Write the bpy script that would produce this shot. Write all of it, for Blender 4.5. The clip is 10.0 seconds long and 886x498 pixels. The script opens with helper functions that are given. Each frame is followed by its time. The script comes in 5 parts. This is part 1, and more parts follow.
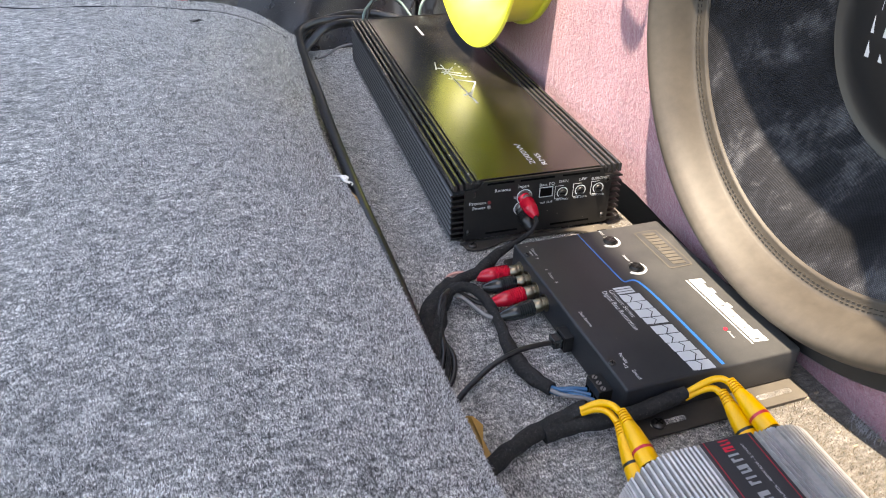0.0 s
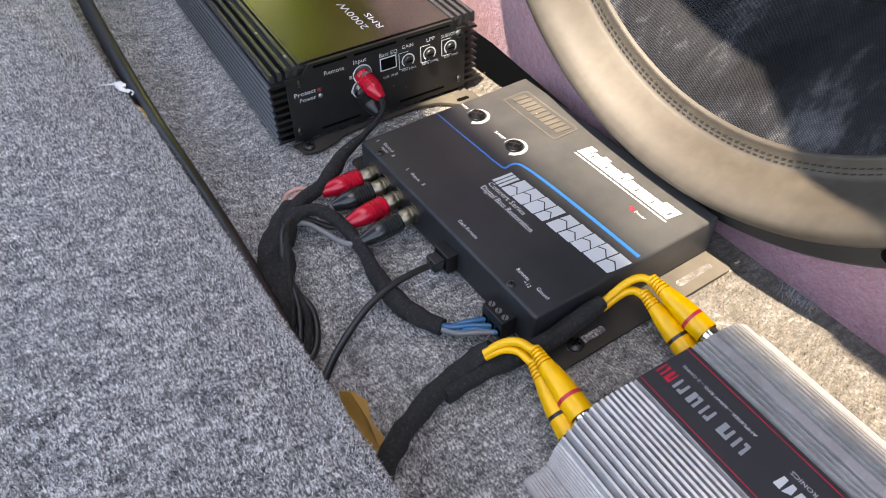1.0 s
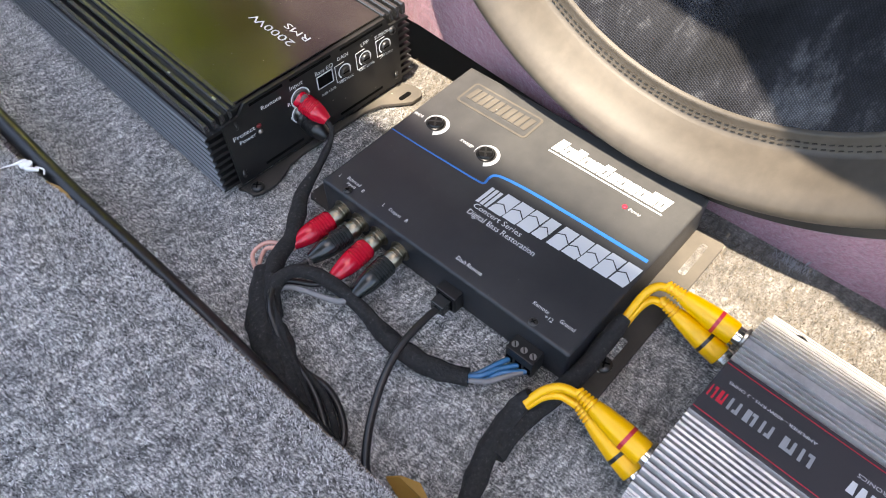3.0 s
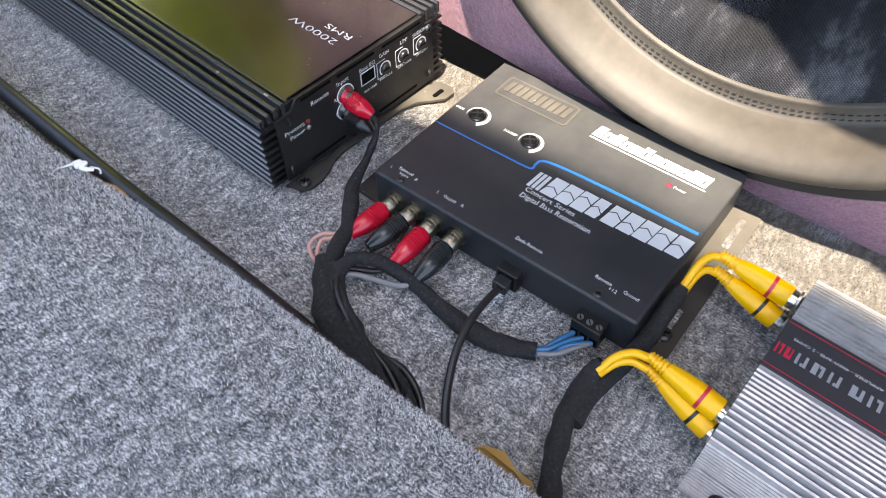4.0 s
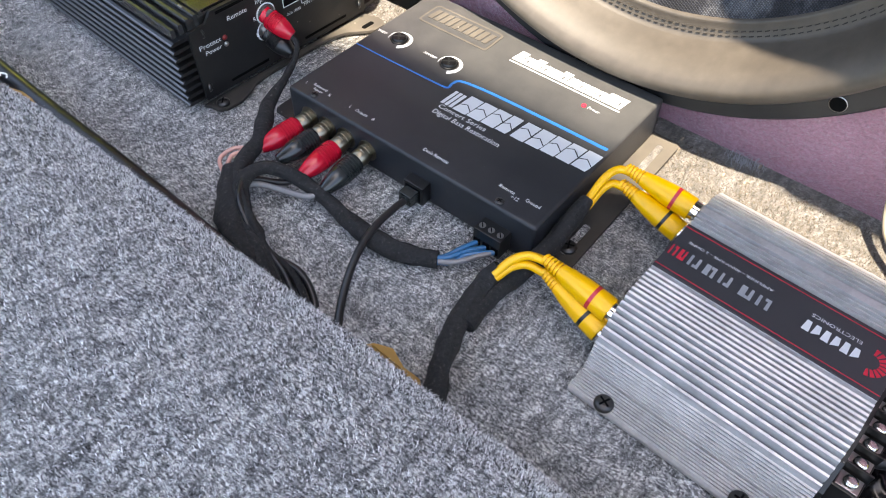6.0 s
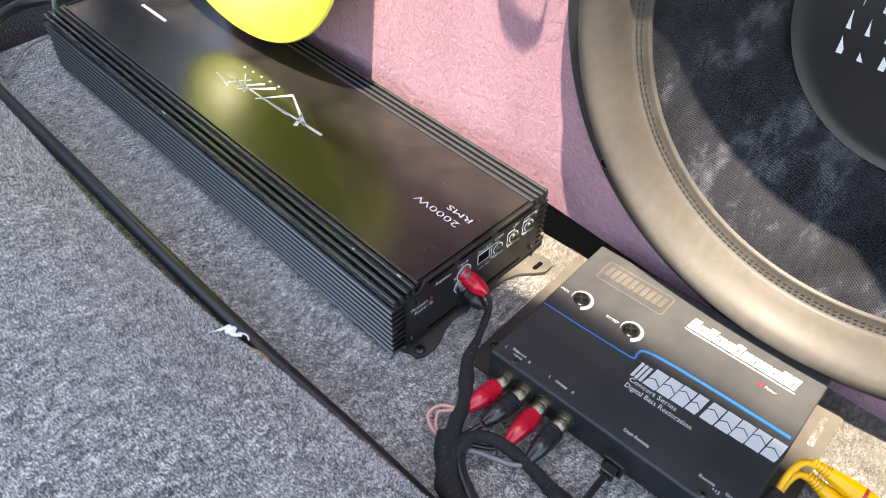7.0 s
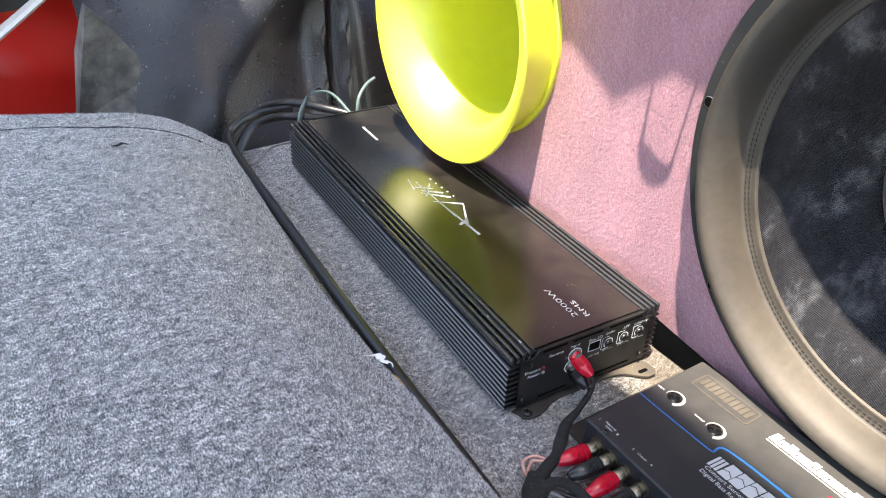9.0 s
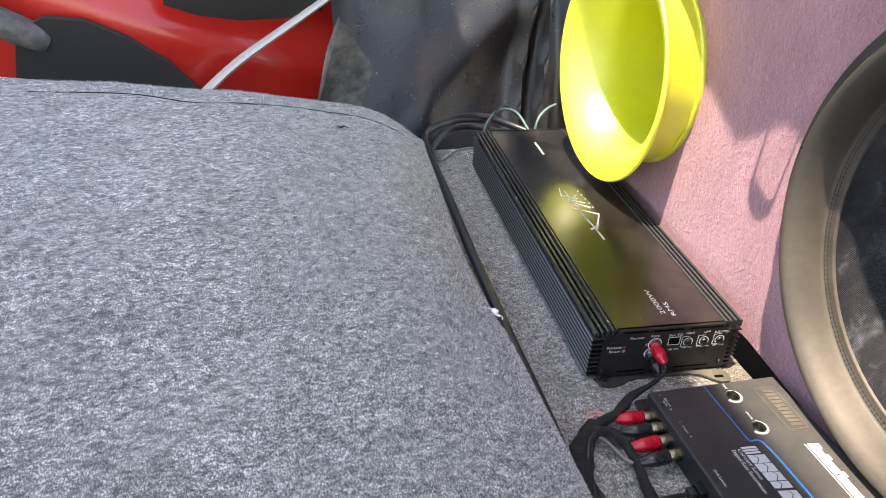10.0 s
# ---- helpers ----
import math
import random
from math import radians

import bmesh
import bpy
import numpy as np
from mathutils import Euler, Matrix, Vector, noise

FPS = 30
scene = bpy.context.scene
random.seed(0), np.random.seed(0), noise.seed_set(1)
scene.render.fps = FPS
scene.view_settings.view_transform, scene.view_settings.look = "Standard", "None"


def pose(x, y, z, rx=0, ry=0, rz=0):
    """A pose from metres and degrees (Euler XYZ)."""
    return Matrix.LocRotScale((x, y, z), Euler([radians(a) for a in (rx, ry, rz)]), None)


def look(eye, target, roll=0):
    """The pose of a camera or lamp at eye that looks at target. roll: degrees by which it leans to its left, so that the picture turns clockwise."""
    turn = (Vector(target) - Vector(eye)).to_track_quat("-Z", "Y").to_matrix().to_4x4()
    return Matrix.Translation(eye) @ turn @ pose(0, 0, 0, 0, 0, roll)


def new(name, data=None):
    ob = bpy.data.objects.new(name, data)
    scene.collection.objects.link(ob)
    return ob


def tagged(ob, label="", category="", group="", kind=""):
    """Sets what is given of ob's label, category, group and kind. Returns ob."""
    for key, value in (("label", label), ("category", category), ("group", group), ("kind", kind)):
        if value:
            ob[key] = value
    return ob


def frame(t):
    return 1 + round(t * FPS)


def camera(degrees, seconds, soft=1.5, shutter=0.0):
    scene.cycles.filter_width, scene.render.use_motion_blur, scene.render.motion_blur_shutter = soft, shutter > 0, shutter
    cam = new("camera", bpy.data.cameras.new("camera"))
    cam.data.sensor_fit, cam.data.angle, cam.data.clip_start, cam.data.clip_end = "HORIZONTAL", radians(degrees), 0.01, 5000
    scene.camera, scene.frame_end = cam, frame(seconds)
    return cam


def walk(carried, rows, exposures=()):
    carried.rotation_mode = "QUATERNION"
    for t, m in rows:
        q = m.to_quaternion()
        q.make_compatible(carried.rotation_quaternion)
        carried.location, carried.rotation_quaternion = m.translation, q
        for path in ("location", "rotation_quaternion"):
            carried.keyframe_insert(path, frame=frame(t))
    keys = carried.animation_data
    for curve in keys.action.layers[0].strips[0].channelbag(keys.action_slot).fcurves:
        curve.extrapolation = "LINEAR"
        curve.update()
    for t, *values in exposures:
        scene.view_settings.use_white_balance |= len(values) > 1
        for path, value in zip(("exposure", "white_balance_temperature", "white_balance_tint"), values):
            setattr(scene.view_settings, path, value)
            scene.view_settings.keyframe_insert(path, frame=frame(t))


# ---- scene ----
# ---------------------------------------------------------------- camera
cam = camera(61.95, 10.0, soft=1.0)
PATH = [
    (0, (-0.23575, -0.30119, 0.38042), (-0.12533, 0.01540, 0.16230), 0.67),
    (0.5, (-0.18455, -0.23100, 0.34623), (-0.04258, 0.04577, 0.09475), -0.16),
    (1, (-0.17774, -0.18225, 0.34129), (-0.02344, 0.05271, 0.05671), -0.96),
    (1.5, (-0.17798, -0.11074, 0.33135), (-0.02425, 0.08972, 0.02122), -1.30),
    (2, (-0.17255, -0.08575, 0.33867), (-0.01945, 0.09580, 0.01680), -1.92),
    (2.5, (-0.19013, -0.10142, 0.38414), (-0.02990, 0.06987, 0.06012), -2.48),
    (2.7, (-0.16980, -0.08972, 0.37551), (-0.00508, 0.07936, 0.05259), -2.63),
    (3.8, (-0.21923, -0.06891, 0.37604), (-0.02819, 0.08910, 0.06213), -1.21),
    (4, (-0.23153, -0.05554, 0.37124), (-0.03817, 0.10244, 0.05874), -1.13),
    (4.5, (-0.23582, -0.10335, 0.36410), (-0.03786, 0.05440, 0.05438), -0.71),
    (5, (-0.21718, -0.15981, 0.31443), (-0.01789, -0.00406, 0.00456), -0.05),
    (5.2, (-0.21886, -0.17572, 0.30053), (-0.01967, -0.02129, -0.01007), 0.31),
    (6.3, (-0.23926, -0.08299, 0.36477), (-0.04046, 0.07860, 0.05758), 0.95),
    (6.5, (-0.24445, -0.05499, 0.39378), (-0.04365, 0.11450, 0.09220), 0.70),
    (7, (-0.26033, 0.01724, 0.45601), (-0.04788, 0.19631, 0.16826), 2.23),
    (7.5, (-0.27543, 0.05570, 0.49433), (-0.05780, 0.25748, 0.22615), 1.74),
    (8, (-0.28300, 0.06779, 0.50240), (-0.06429, 0.29239, 0.25396), 1.60),
    (8.5, (-0.31064, 0.01961, 0.48275), (-0.10045, 0.26948, 0.25170), 2.12),
    (9, (-0.34852, -0.10036, 0.47843), (-0.15941, 0.17623, 0.25995), 2.72),
    (9.5, (-0.35792, -0.23192, 0.48700), (-0.21103, 0.07495, 0.27664), 3.30),
    (10, (-0.36181, -0.28766, 0.52238), (-0.26526, 0.04060, 0.31519), 3.94),
]
walk(cam, [(t, look(eye, target, roll)) for t, eye, target, roll in PATH], exposures=[(0.0, 2.3, 8200, 13), (2.5, 2.4, 7900, 12), (5.0, 2.5, 7600, 11), (7.0, 2.46, 7800, 12), (9.0, 2.36, 7800, 12), (10.0, 2.14, 8400, 14)])

# ---------------------------------------------------------------- light
SUN_WAY = Vector((1.4, 0.6, -6.0)).normalized()      # the way that sunlight travels
world = bpy.data.worlds.new("sky")
scene.world = world
world.use_nodes = True
wn = world.node_tree
sky = wn.nodes.new("ShaderNodeTexSky")
sky.sky_type, sky.sun_disc = "NISHITA", False
sky.sun_elevation = math.asin(-SUN_WAY.z)
sky.sun_rotation = math.atan2(-SUN_WAY.x, -SUN_WAY.y)
wn.nodes["Background"].inputs[1].default_value = 0.15
wn.links.new(sky.outputs[0], wn.nodes["Background"].inputs[0])
sun = new("sun", bpy.data.lights.new("sun", "SUN"))
sun.data.energy, sun.data.angle, sun.data.color = 3.6, radians(0.6), (1, 0.97, 0.92)
sun.matrix_world = look((0, 0, 2), Vector((0, 0, 2)) + SUN_WAY)


# ---------------------------------------------------------------- materials
def mat(name, col, rough=0.5, metal=0.0):
    m = bpy.data.materials.new(name)
    m.use_nodes = True
    b = m.node_tree.nodes["Principled BSDF"]
    b.inputs["Base Color"].default_value = (*col, 1)
    b.inputs["Roughness"].default_value, b.inputs["Metallic"].default_value = rough, metal
    return m


def node(m, kind, **values):
    n = m.node_tree.nodes.new(kind)
    for k, v in values.items():
        n.inputs[k].default_value = v
    return n


def link(m, a, b):
    m.node_tree.links.new(a, b)


def coords(m, scale=(1, 1, 1), rot=(0, 0, 0)):
    tc = m.node_tree.nodes.new("ShaderNodeTexCoord")
    mp = m.node_tree.nodes.new("ShaderNodeMapping")
    mp.inputs["Scale"].default_value = scale
    mp.inputs["Rotation"].default_value = rot
    link(m, tc.outputs["Object"], mp.inputs["Vector"])
    return mp.outputs["Vector"]


def noise_tex(m, scale, detail=4.0, rough=0.6, stretch=(1, 1, 1), rot=(0, 0, 0)):
    n = node(m, "ShaderNodeTexNoise", Scale=scale, Detail=detail, Roughness=rough)
    link(m, coords(m, stretch, rot), n.inputs["Vector"])
    return n.outputs["Fac"]


def ramp(m, fac, stops):
    r = m.node_tree.nodes.new("ShaderNodeValToRGB")
    e = r.color_ramp.elements
    while len(e) < len(stops):
        e.new(0.5)
    for el, (p, c) in zip(e, stops):
        el.position, el.color = p, (*c, 1)
    link(m, fac, r.inputs["Fac"])
    return r.outputs["Color"]


def mixed(m, fac, a, b, blend="MIX"):
    n = m.node_tree.nodes.new("ShaderNodeMix")
    n.data_type, n.blend_type = "RGBA", blend
    for v, i in ((fac, 0), (a, 6), (b, 7)):
        if hasattr(v, "is_linked"):
            link(m, v, n.inputs[i])
        elif i == 0:
            n.inputs[0].default_value = v
        else:
            n.inputs[i].default_value = (*v, 1)
    return n.outputs[2]


def bump(m, height, strength, dist):
    b = node(m, "ShaderNodeBump", Strength=strength, Distance=dist)
    link(m, height, b.inputs["Height"])
    p = m.node_tree.nodes["Principled BSDF"]
    if p.inputs["Normal"].is_linked:
        link(m, p.inputs["Normal"].links[0].from_socket, b.inputs["Normal"])
    link(m, b.outputs["Normal"], p.inputs["Normal"])


def setin(m, name, sock):
    link(m, sock, m.node_tree.nodes["Principled BSDF"].inputs[name])


def grey(v):
    return (v, v, v)


def carpet_mat(name, dark, mid, light, warm, sand=False):
    """Heathered needle-punch felt: dark and light fibres, worn and dusty in large soft areas."""
    m = mat(name, mid, 1.0)
    fib = noise_tex(m, 900, 6, 0.85, (1, 0.4, 1), (0, 0, 0.5))
    fib2 = noise_tex(m, 270, 6, 0.8, (0.45, 1, 1), (0, 0, -0.4))
    base = ramp(m, fib, [(0.43, dark), (0.5, mid), (0.57, light)])
    clump = ramp(m, fib2, [(0.39, grey(0.2)), (0.59, grey(1.45))])
    c = mixed(m, 0.9, base, clump, "MULTIPLY")
    big = noise_tex(m, 7, 4, 0.6)
    c = mixed(m, ramp(m, big, [(0.4, grey(0)), (0.75, grey(0.55))]), c, warm, "MIX")
    big2 = ramp(m, noise_tex(m, 18, 3, 0.55), [(0.3, grey(0.82)), (0.7, grey(1.12))])
    c = mixed(m, 1.0, c, big2, "MULTIPLY")
    tufts = ramp(m, noise_tex(m, 110, 5, 0.75, (0.75, 1, 1), (0, 0, 0.15)), [(0.38, (0.4, 0.396, 0.38)), (0.49, (1.1, 1.088, 1.03)), (0.62, (1.75, 1.72, 1.63))])
    c = mixed(m, 0.8, c, tufts, "MULTIPLY")
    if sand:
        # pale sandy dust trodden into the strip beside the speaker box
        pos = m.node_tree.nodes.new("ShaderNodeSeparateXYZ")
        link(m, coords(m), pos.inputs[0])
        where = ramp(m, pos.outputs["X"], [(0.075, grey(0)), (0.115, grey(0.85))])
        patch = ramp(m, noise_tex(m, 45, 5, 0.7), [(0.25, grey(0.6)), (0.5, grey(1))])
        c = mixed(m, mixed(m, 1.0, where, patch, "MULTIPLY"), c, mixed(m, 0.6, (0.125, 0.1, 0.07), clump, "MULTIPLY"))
    setin(m, "Base Color", c)
    bump(m, fib2, 0.7, 0.003)
    bump(m, fib, 1.0, 0.0022)
    m.node_tree.nodes["Principled BSDF"].inputs["Sheen Weight"].default_value = 0.2
    return m


CARPET = carpet_mat("grey_heather_carpet", (0.045, 0.045, 0.047), (0.34, 0.336, 0.34), (0.93, 0.92, 0.92), (0.355, 0.35, 0.346))
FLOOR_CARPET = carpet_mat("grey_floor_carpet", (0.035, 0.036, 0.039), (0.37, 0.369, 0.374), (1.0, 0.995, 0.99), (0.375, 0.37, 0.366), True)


def black_metal(name, col, rough, dust=0.0, dust_lit_col=(0.32, 0.28, 0.22), grain=1500, sun_side=None, specks_on=None):
    """Painted or anodised metal with fine grain, dust film and specks."""
    m = mat(name, col, rough)
    g = noise_tex(m, grain, 2, 0.5)
    film = noise_tex(m, 24, 5, 0.65)
    specks = node(m, "ShaderNodeTexVoronoi", Scale=260.0 if specks_on else 150.0)
    link(m, coords(m), specks.inputs["Vector"])
    pick = node(m, "ShaderNodeTexNoise", Scale=60.0, Detail=2.0)
    link(m, coords(m), pick.inputs["Vector"])
    dot = ramp(m, specks.outputs["Distance"], [(0.05, grey(1)), (0.1, grey(0))])
    gate = ramp(m, pick.outputs["Fac"], [(0.54, grey(0)), (0.6, grey(1))])
    spot = mixed(m, 1.0, dot, gate, "MULTIPLY")
    f = ramp(m, film, [(0.38, grey(0.0)), (0.75, grey(dust))])
    c = mixed(m, f, col, dust_lit_col)
    if sun_side:
        # sunlight put into the colour: paler towards the side by the speaker box
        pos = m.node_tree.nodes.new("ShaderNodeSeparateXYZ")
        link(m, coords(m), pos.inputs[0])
        where = ramp(m, pos.outputs["X"], [(sun_side[0], grey(0)), (sun_side[1], grey(sun_side[2]))])
        c = mixed(m, mixed(m, 1.0, where, ramp(m, noise_tex(m, 30, 5, 0.65), [(0.3, grey(0.5)), (0.65, grey(1))]), "MULTIPLY"), c, dust_lit_col)
    c = mixed(m, mixed(m, 1.0, spot, grey(specks_on or min(1, dust * 1.6 + 0.3)), "MULTIPLY"), c, (0.5, 0.47, 0.42))
    setin(m, "Base Color", c)
    setin(m, "Roughness", ramp(m, film, [(0.35, grey(rough)), (0.8, grey(min(1, rough + dust * 0.6)))]))
    bump(m, g, 0.15, 0.0003)
    return m


AMP_TOP = black_metal("black_brushed_anodised", (0.007, 0.0065, 0.006), 0.19, 0.05, specks_on=0.9)
# pale metal for the highlight drawn along each fin edge
AMP_EDGE = mat("fin_edge_highlight", (0.16, 0.16, 0.162), 0.32, 0.7)
AMP_SIDE = black_metal("black_anodised_flank", (0.007, 0.007, 0.0075), 0.34, 0.03)
AMP_FIN = black_metal("black_anodised_fins", (0.035, 0.035, 0.036), 0.26, 0.03)
AMP_TOP.node_tree.nodes["Principled BSDF"].inputs["Specular IOR Level"].default_value = 0.85
AMP_FIN.node_tree.nodes["Principled BSDF"].inputs["Specular IOR Level"].default_value = 0.9
AMP_FIN.node_tree.nodes["Principled BSDF"].inputs["Metallic"].default_value = 0.3
AMP_FACE = black_metal("black_printed_plate", (0.006, 0.006, 0.0065), 0.45, 0.03)
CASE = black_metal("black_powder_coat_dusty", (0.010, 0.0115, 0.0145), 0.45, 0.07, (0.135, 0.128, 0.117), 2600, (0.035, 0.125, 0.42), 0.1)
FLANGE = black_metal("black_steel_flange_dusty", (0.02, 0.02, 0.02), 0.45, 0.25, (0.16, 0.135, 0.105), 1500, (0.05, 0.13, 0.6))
BLACK = mat("black_plastic", (0.007, 0.007, 0.007), 0.35)
HOLE = mat("dark_opening", (0.003, 0.003, 0.003), 0.8)
HOLE.node_tree.nodes["Principled BSDF"].inputs["Specular IOR Level"].default_value = 0.05
RUBBER = mat("black_rubber_insulation", (0.009, 0.009, 0.0095), 0.34)
bump(RUBBER, noise_tex(RUBBER, 300, 3), 0.15, 0.0008)
WHITE = mat("white_print", (0.58, 0.59, 0.59), 0.5)
PALE = mat("pale_grey_print", (0.5, 0.515, 0.525), 0.45)
BLUE = mat("blue_print", (0.012, 0.15, 0.45), 0.45)
REDP = mat("red_print", (0.45, 0.015, 0.035), 0.45)
CHROME = mat("chrome", (0.75, 0.74, 0.7), 0.2, 1.0)
STEEL = mat("dull_steel", (0.42, 0.41, 0.4), 0.35, 1.0)
BRASS = mat("gold_plated_jack", (0.24, 0.21, 0.155), 0.34, 1.0)
KNOB = mat("black_knob", (0.004, 0.004, 0.0042), 0.3)
KNOB.node_tree.nodes["Principled BSDF"].inputs["Specular IOR Level"].default_value = 0.3
SCREW = mat("black_screw", (0.05, 0.05, 0.05), 0.32, 0.7)


def alu_mat():
    m = mat("silver_anodised_aluminium", (0.62, 0.61, 0.6), 0.3, 0.45)
    n = noise_tex(m, 55, 5, 0.7)
    setin(m, "Base Color", ramp(m, n, [(0.3, (0.37, 0.358, 0.35)), (0.6, (0.52, 0.507, 0.5))]))
    setin(m, "Roughness", ramp(m, n, [(0.3, grey(0.46)), (0.7, grey(0.34))]))
    bump(m, noise_tex(m, 900, 2, 0.5, (1, 0.03, 1)), 0.12, 0.0004)
    return m


ALU = alu_mat()


def pink_mat():
    m = mat("pink_suede", (0.5, 0.25, 0.32), 0.95)
    nap = noise_tex(m, 430, 5, 0.75)
    brush = noise_tex(m, 14, 4, 0.6, (1, 1, 0.5))
    c = ramp(m, brush, [(0.3, (0.262, 0.122, 0.155)), (0.55, (0.337, 0.16, 0.198)), (0.75, (0.394, 0.197, 0.238))])
    c = mixed(m, 0.6, c, ramp(m, nap, [(0.34, grey(0.55)), (0.66, grey(1.4))]), "MULTIPLY")
    setin(m, "Base Color", c)
    bump(m, nap, 0.8, 0.002)
    bump(m, noise_tex(m, 150, 4, 0.6), 0.75, 0.003)
    bump(m, noise_tex(m, 45, 3, 0.5), 0.3, 0.004)
    m.node_tree.nodes["Principled BSDF"].inputs["Sheen Weight"].default_value = 0.4
    m.node_tree.nodes["Principled BSDF"].inputs["Specular IOR Level"].default_value = 0.2
    return m


PINK = pink_mat()


def tan_mat():
    """Black rubber surround under a layer of tan dust, its upper half darkened as shade."""
    m = mat("dusty_shaded_surround", (0.3, 0.26, 0.2), 0.6)
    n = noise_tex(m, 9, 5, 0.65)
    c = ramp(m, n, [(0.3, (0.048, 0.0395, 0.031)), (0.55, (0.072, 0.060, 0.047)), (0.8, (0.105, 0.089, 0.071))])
    # shade put into the colour: tan dust low on the ring, darkened towards the top
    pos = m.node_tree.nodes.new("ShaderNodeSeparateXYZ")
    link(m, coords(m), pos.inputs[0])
    upper_shade = node(m, "ShaderNodeMapRange")
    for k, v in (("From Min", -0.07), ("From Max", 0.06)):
        upper_shade.inputs[k].default_value = v
    link(m, pos.outputs["X"], upper_shade.inputs["Value"])
    c = mixed(m, upper_shade.outputs[0], c, ramp(m, n, [(0.3, (0.018, 0.0172, 0.016)), (0.7, (0.04, 0.037, 0.033))]))
    streak = noise_tex(m, 130, 4, 0.6)
    c = mixed(m, 0.35, c, ramp(m, streak, [(0.3, grey(0.65)), (0.7, grey(1.25))]), "MULTIPLY")
    setin(m, "Base Color", c)
    setin(m, "Roughness", ramp(m, n, [(0.3, grey(0.46)), (0.7, grey(0.62))]))
    bump(m, streak, 0.06, 0.001)
    m.node_tree.nodes["Principled BSDF"].inputs["Specular IOR Level"].default_value = 0.4
    return m


TAN = tan_mat()
STITCH = mat("dark_thread", (0.022, 0.018, 0.014), 0.9)


def cone_mat():
    """Black woven cone cloth, dusty in smears."""
    m = mat("woven_black_cone", (0.03, 0.03, 0.035), 0.7)
    ws = []
    for rot in (0.35, 0.35 + math.pi / 2):
        w = m.node_tree.nodes.new("ShaderNodeTexWave")
        w.inputs["Scale"].default_value, w.inputs["Distortion"].default_value = 260, 1.2
        w.bands_direction = "Y"
        link(m, coords(m, (1, 1, 1), (0, 0, rot)), w.inputs["Vector"])
        ws.append(w.outputs["Fac"])
    weave = mixed(m, 1.0, ws[0], ws[1], "MULTIPLY")
    dust = noise_tex(m, 16, 6, 0.7, (1, 1.7, 1), (0, 0, 0.6))
    c = ramp(m, dust, [(0.36, (0.0025, 0.0027, 0.004)), (0.54, (0.015, 0.0155, 0.0195)), (0.76, (0.13, 0.132, 0.14))])
    c = mixed(m, 0.7, c, ramp(m, weave, [(0.05, grey(0.45)), (0.6, grey(1.6))]), "MULTIPLY")
    setin(m, "Base Color", c)
    bump(m, weave, 0.5, 0.0008)
    m.node_tree.nodes["Principled BSDF"].inputs["Specular IOR Level"].default_value = 0.25
    return m


CONE = cone_mat()


def lime_mat():
    m = mat("lime_green_plastic", (0.62, 0.74, 0.04), 0.36)
    p = m.node_tree.nodes["Principled BSDF"]
    p.inputs["Subsurface Weight"].default_value = 0.25
    p.inputs["Coat Weight"].default_value, p.inputs["Coat Roughness"].default_value = 1.0, 0.55
    p.inputs["Coat IOR"].default_value = 2.1
    p.inputs["Subsurface Radius"].default_value = (1.0, 1.0, 0.1)
    p.inputs["Subsurface Scale"].default_value = 0.01
    n = noise_tex(m, 40, 3)
    setin(m, "Base Color", ramp(m, n, [(0.3, (0.61, 0.635, 0.008)), (0.7, (0.66, 0.685, 0.012))]))
    bump(m, noise_tex(m, 250, 2, 0.5, (3, 0.2, 0.2)), 0.05, 0.0005)
    return m


LIME = lime_mat()


def tape_mat():
    m = mat("black_cloth_tape", (0.016, 0.016, 0.017), 0.9)
    n = noise_tex(m, 500, 4, 0.7)
    setin(m, "Base Color", ramp(m, n, [(0.35, (0.004, 0.004, 0.0045)), (0.62, (0.014, 0.0135, 0.0135)), (0.75, (0.1, 0.095, 0.09))]))
    bump(m, n, 0.5, 0.001)
    bump(m, noise_tex(m, 90, 3), 0.6, 0.003)
    return m


TAPE = tape_mat()
YELLOW = mat("yellow_moulded_plastic", (0.78, 0.4, 0.0), 0.4)
bump(YELLOW, noise_tex(YELLOW, 400, 2), 0.1, 0.0004)
REDPL = mat("red_translucent_plastic", (0.6, 0.008, 0.03), 0.18)
REDPL.node_tree.nodes["Principled BSDF"].inputs["Transmission Weight"].default_value = 0.25
GREYPL = mat("smoky_black_plastic", (0.016, 0.019, 0.019), 0.22)
BLUEW = mat("blue_wire", (0.012, 0.1, 0.22), 0.35)
GREYW = mat("grey_wire", (0.17, 0.165, 0.165), 0.45)
PINKW = mat("pink_clear_wire", (0.6, 0.33, 0.27), 0.3)
CLEARW = mat("clear_speaker_wire", (0.36, 0.3, 0.22), 0.25)
TEALW = mat("pale_green_wire", (0.1, 0.15, 0.14), 0.4)
BRASSTAB = mat("brown_kraft_tape", (0.36, 0.2, 0.045), 0.55)
bump(BRASSTAB, noise_tex(BRASSTAB, 120, 4), 0.4, 0.002)
THREAD = mat("white_thread", (0.75, 0.74, 0.72), 0.8)


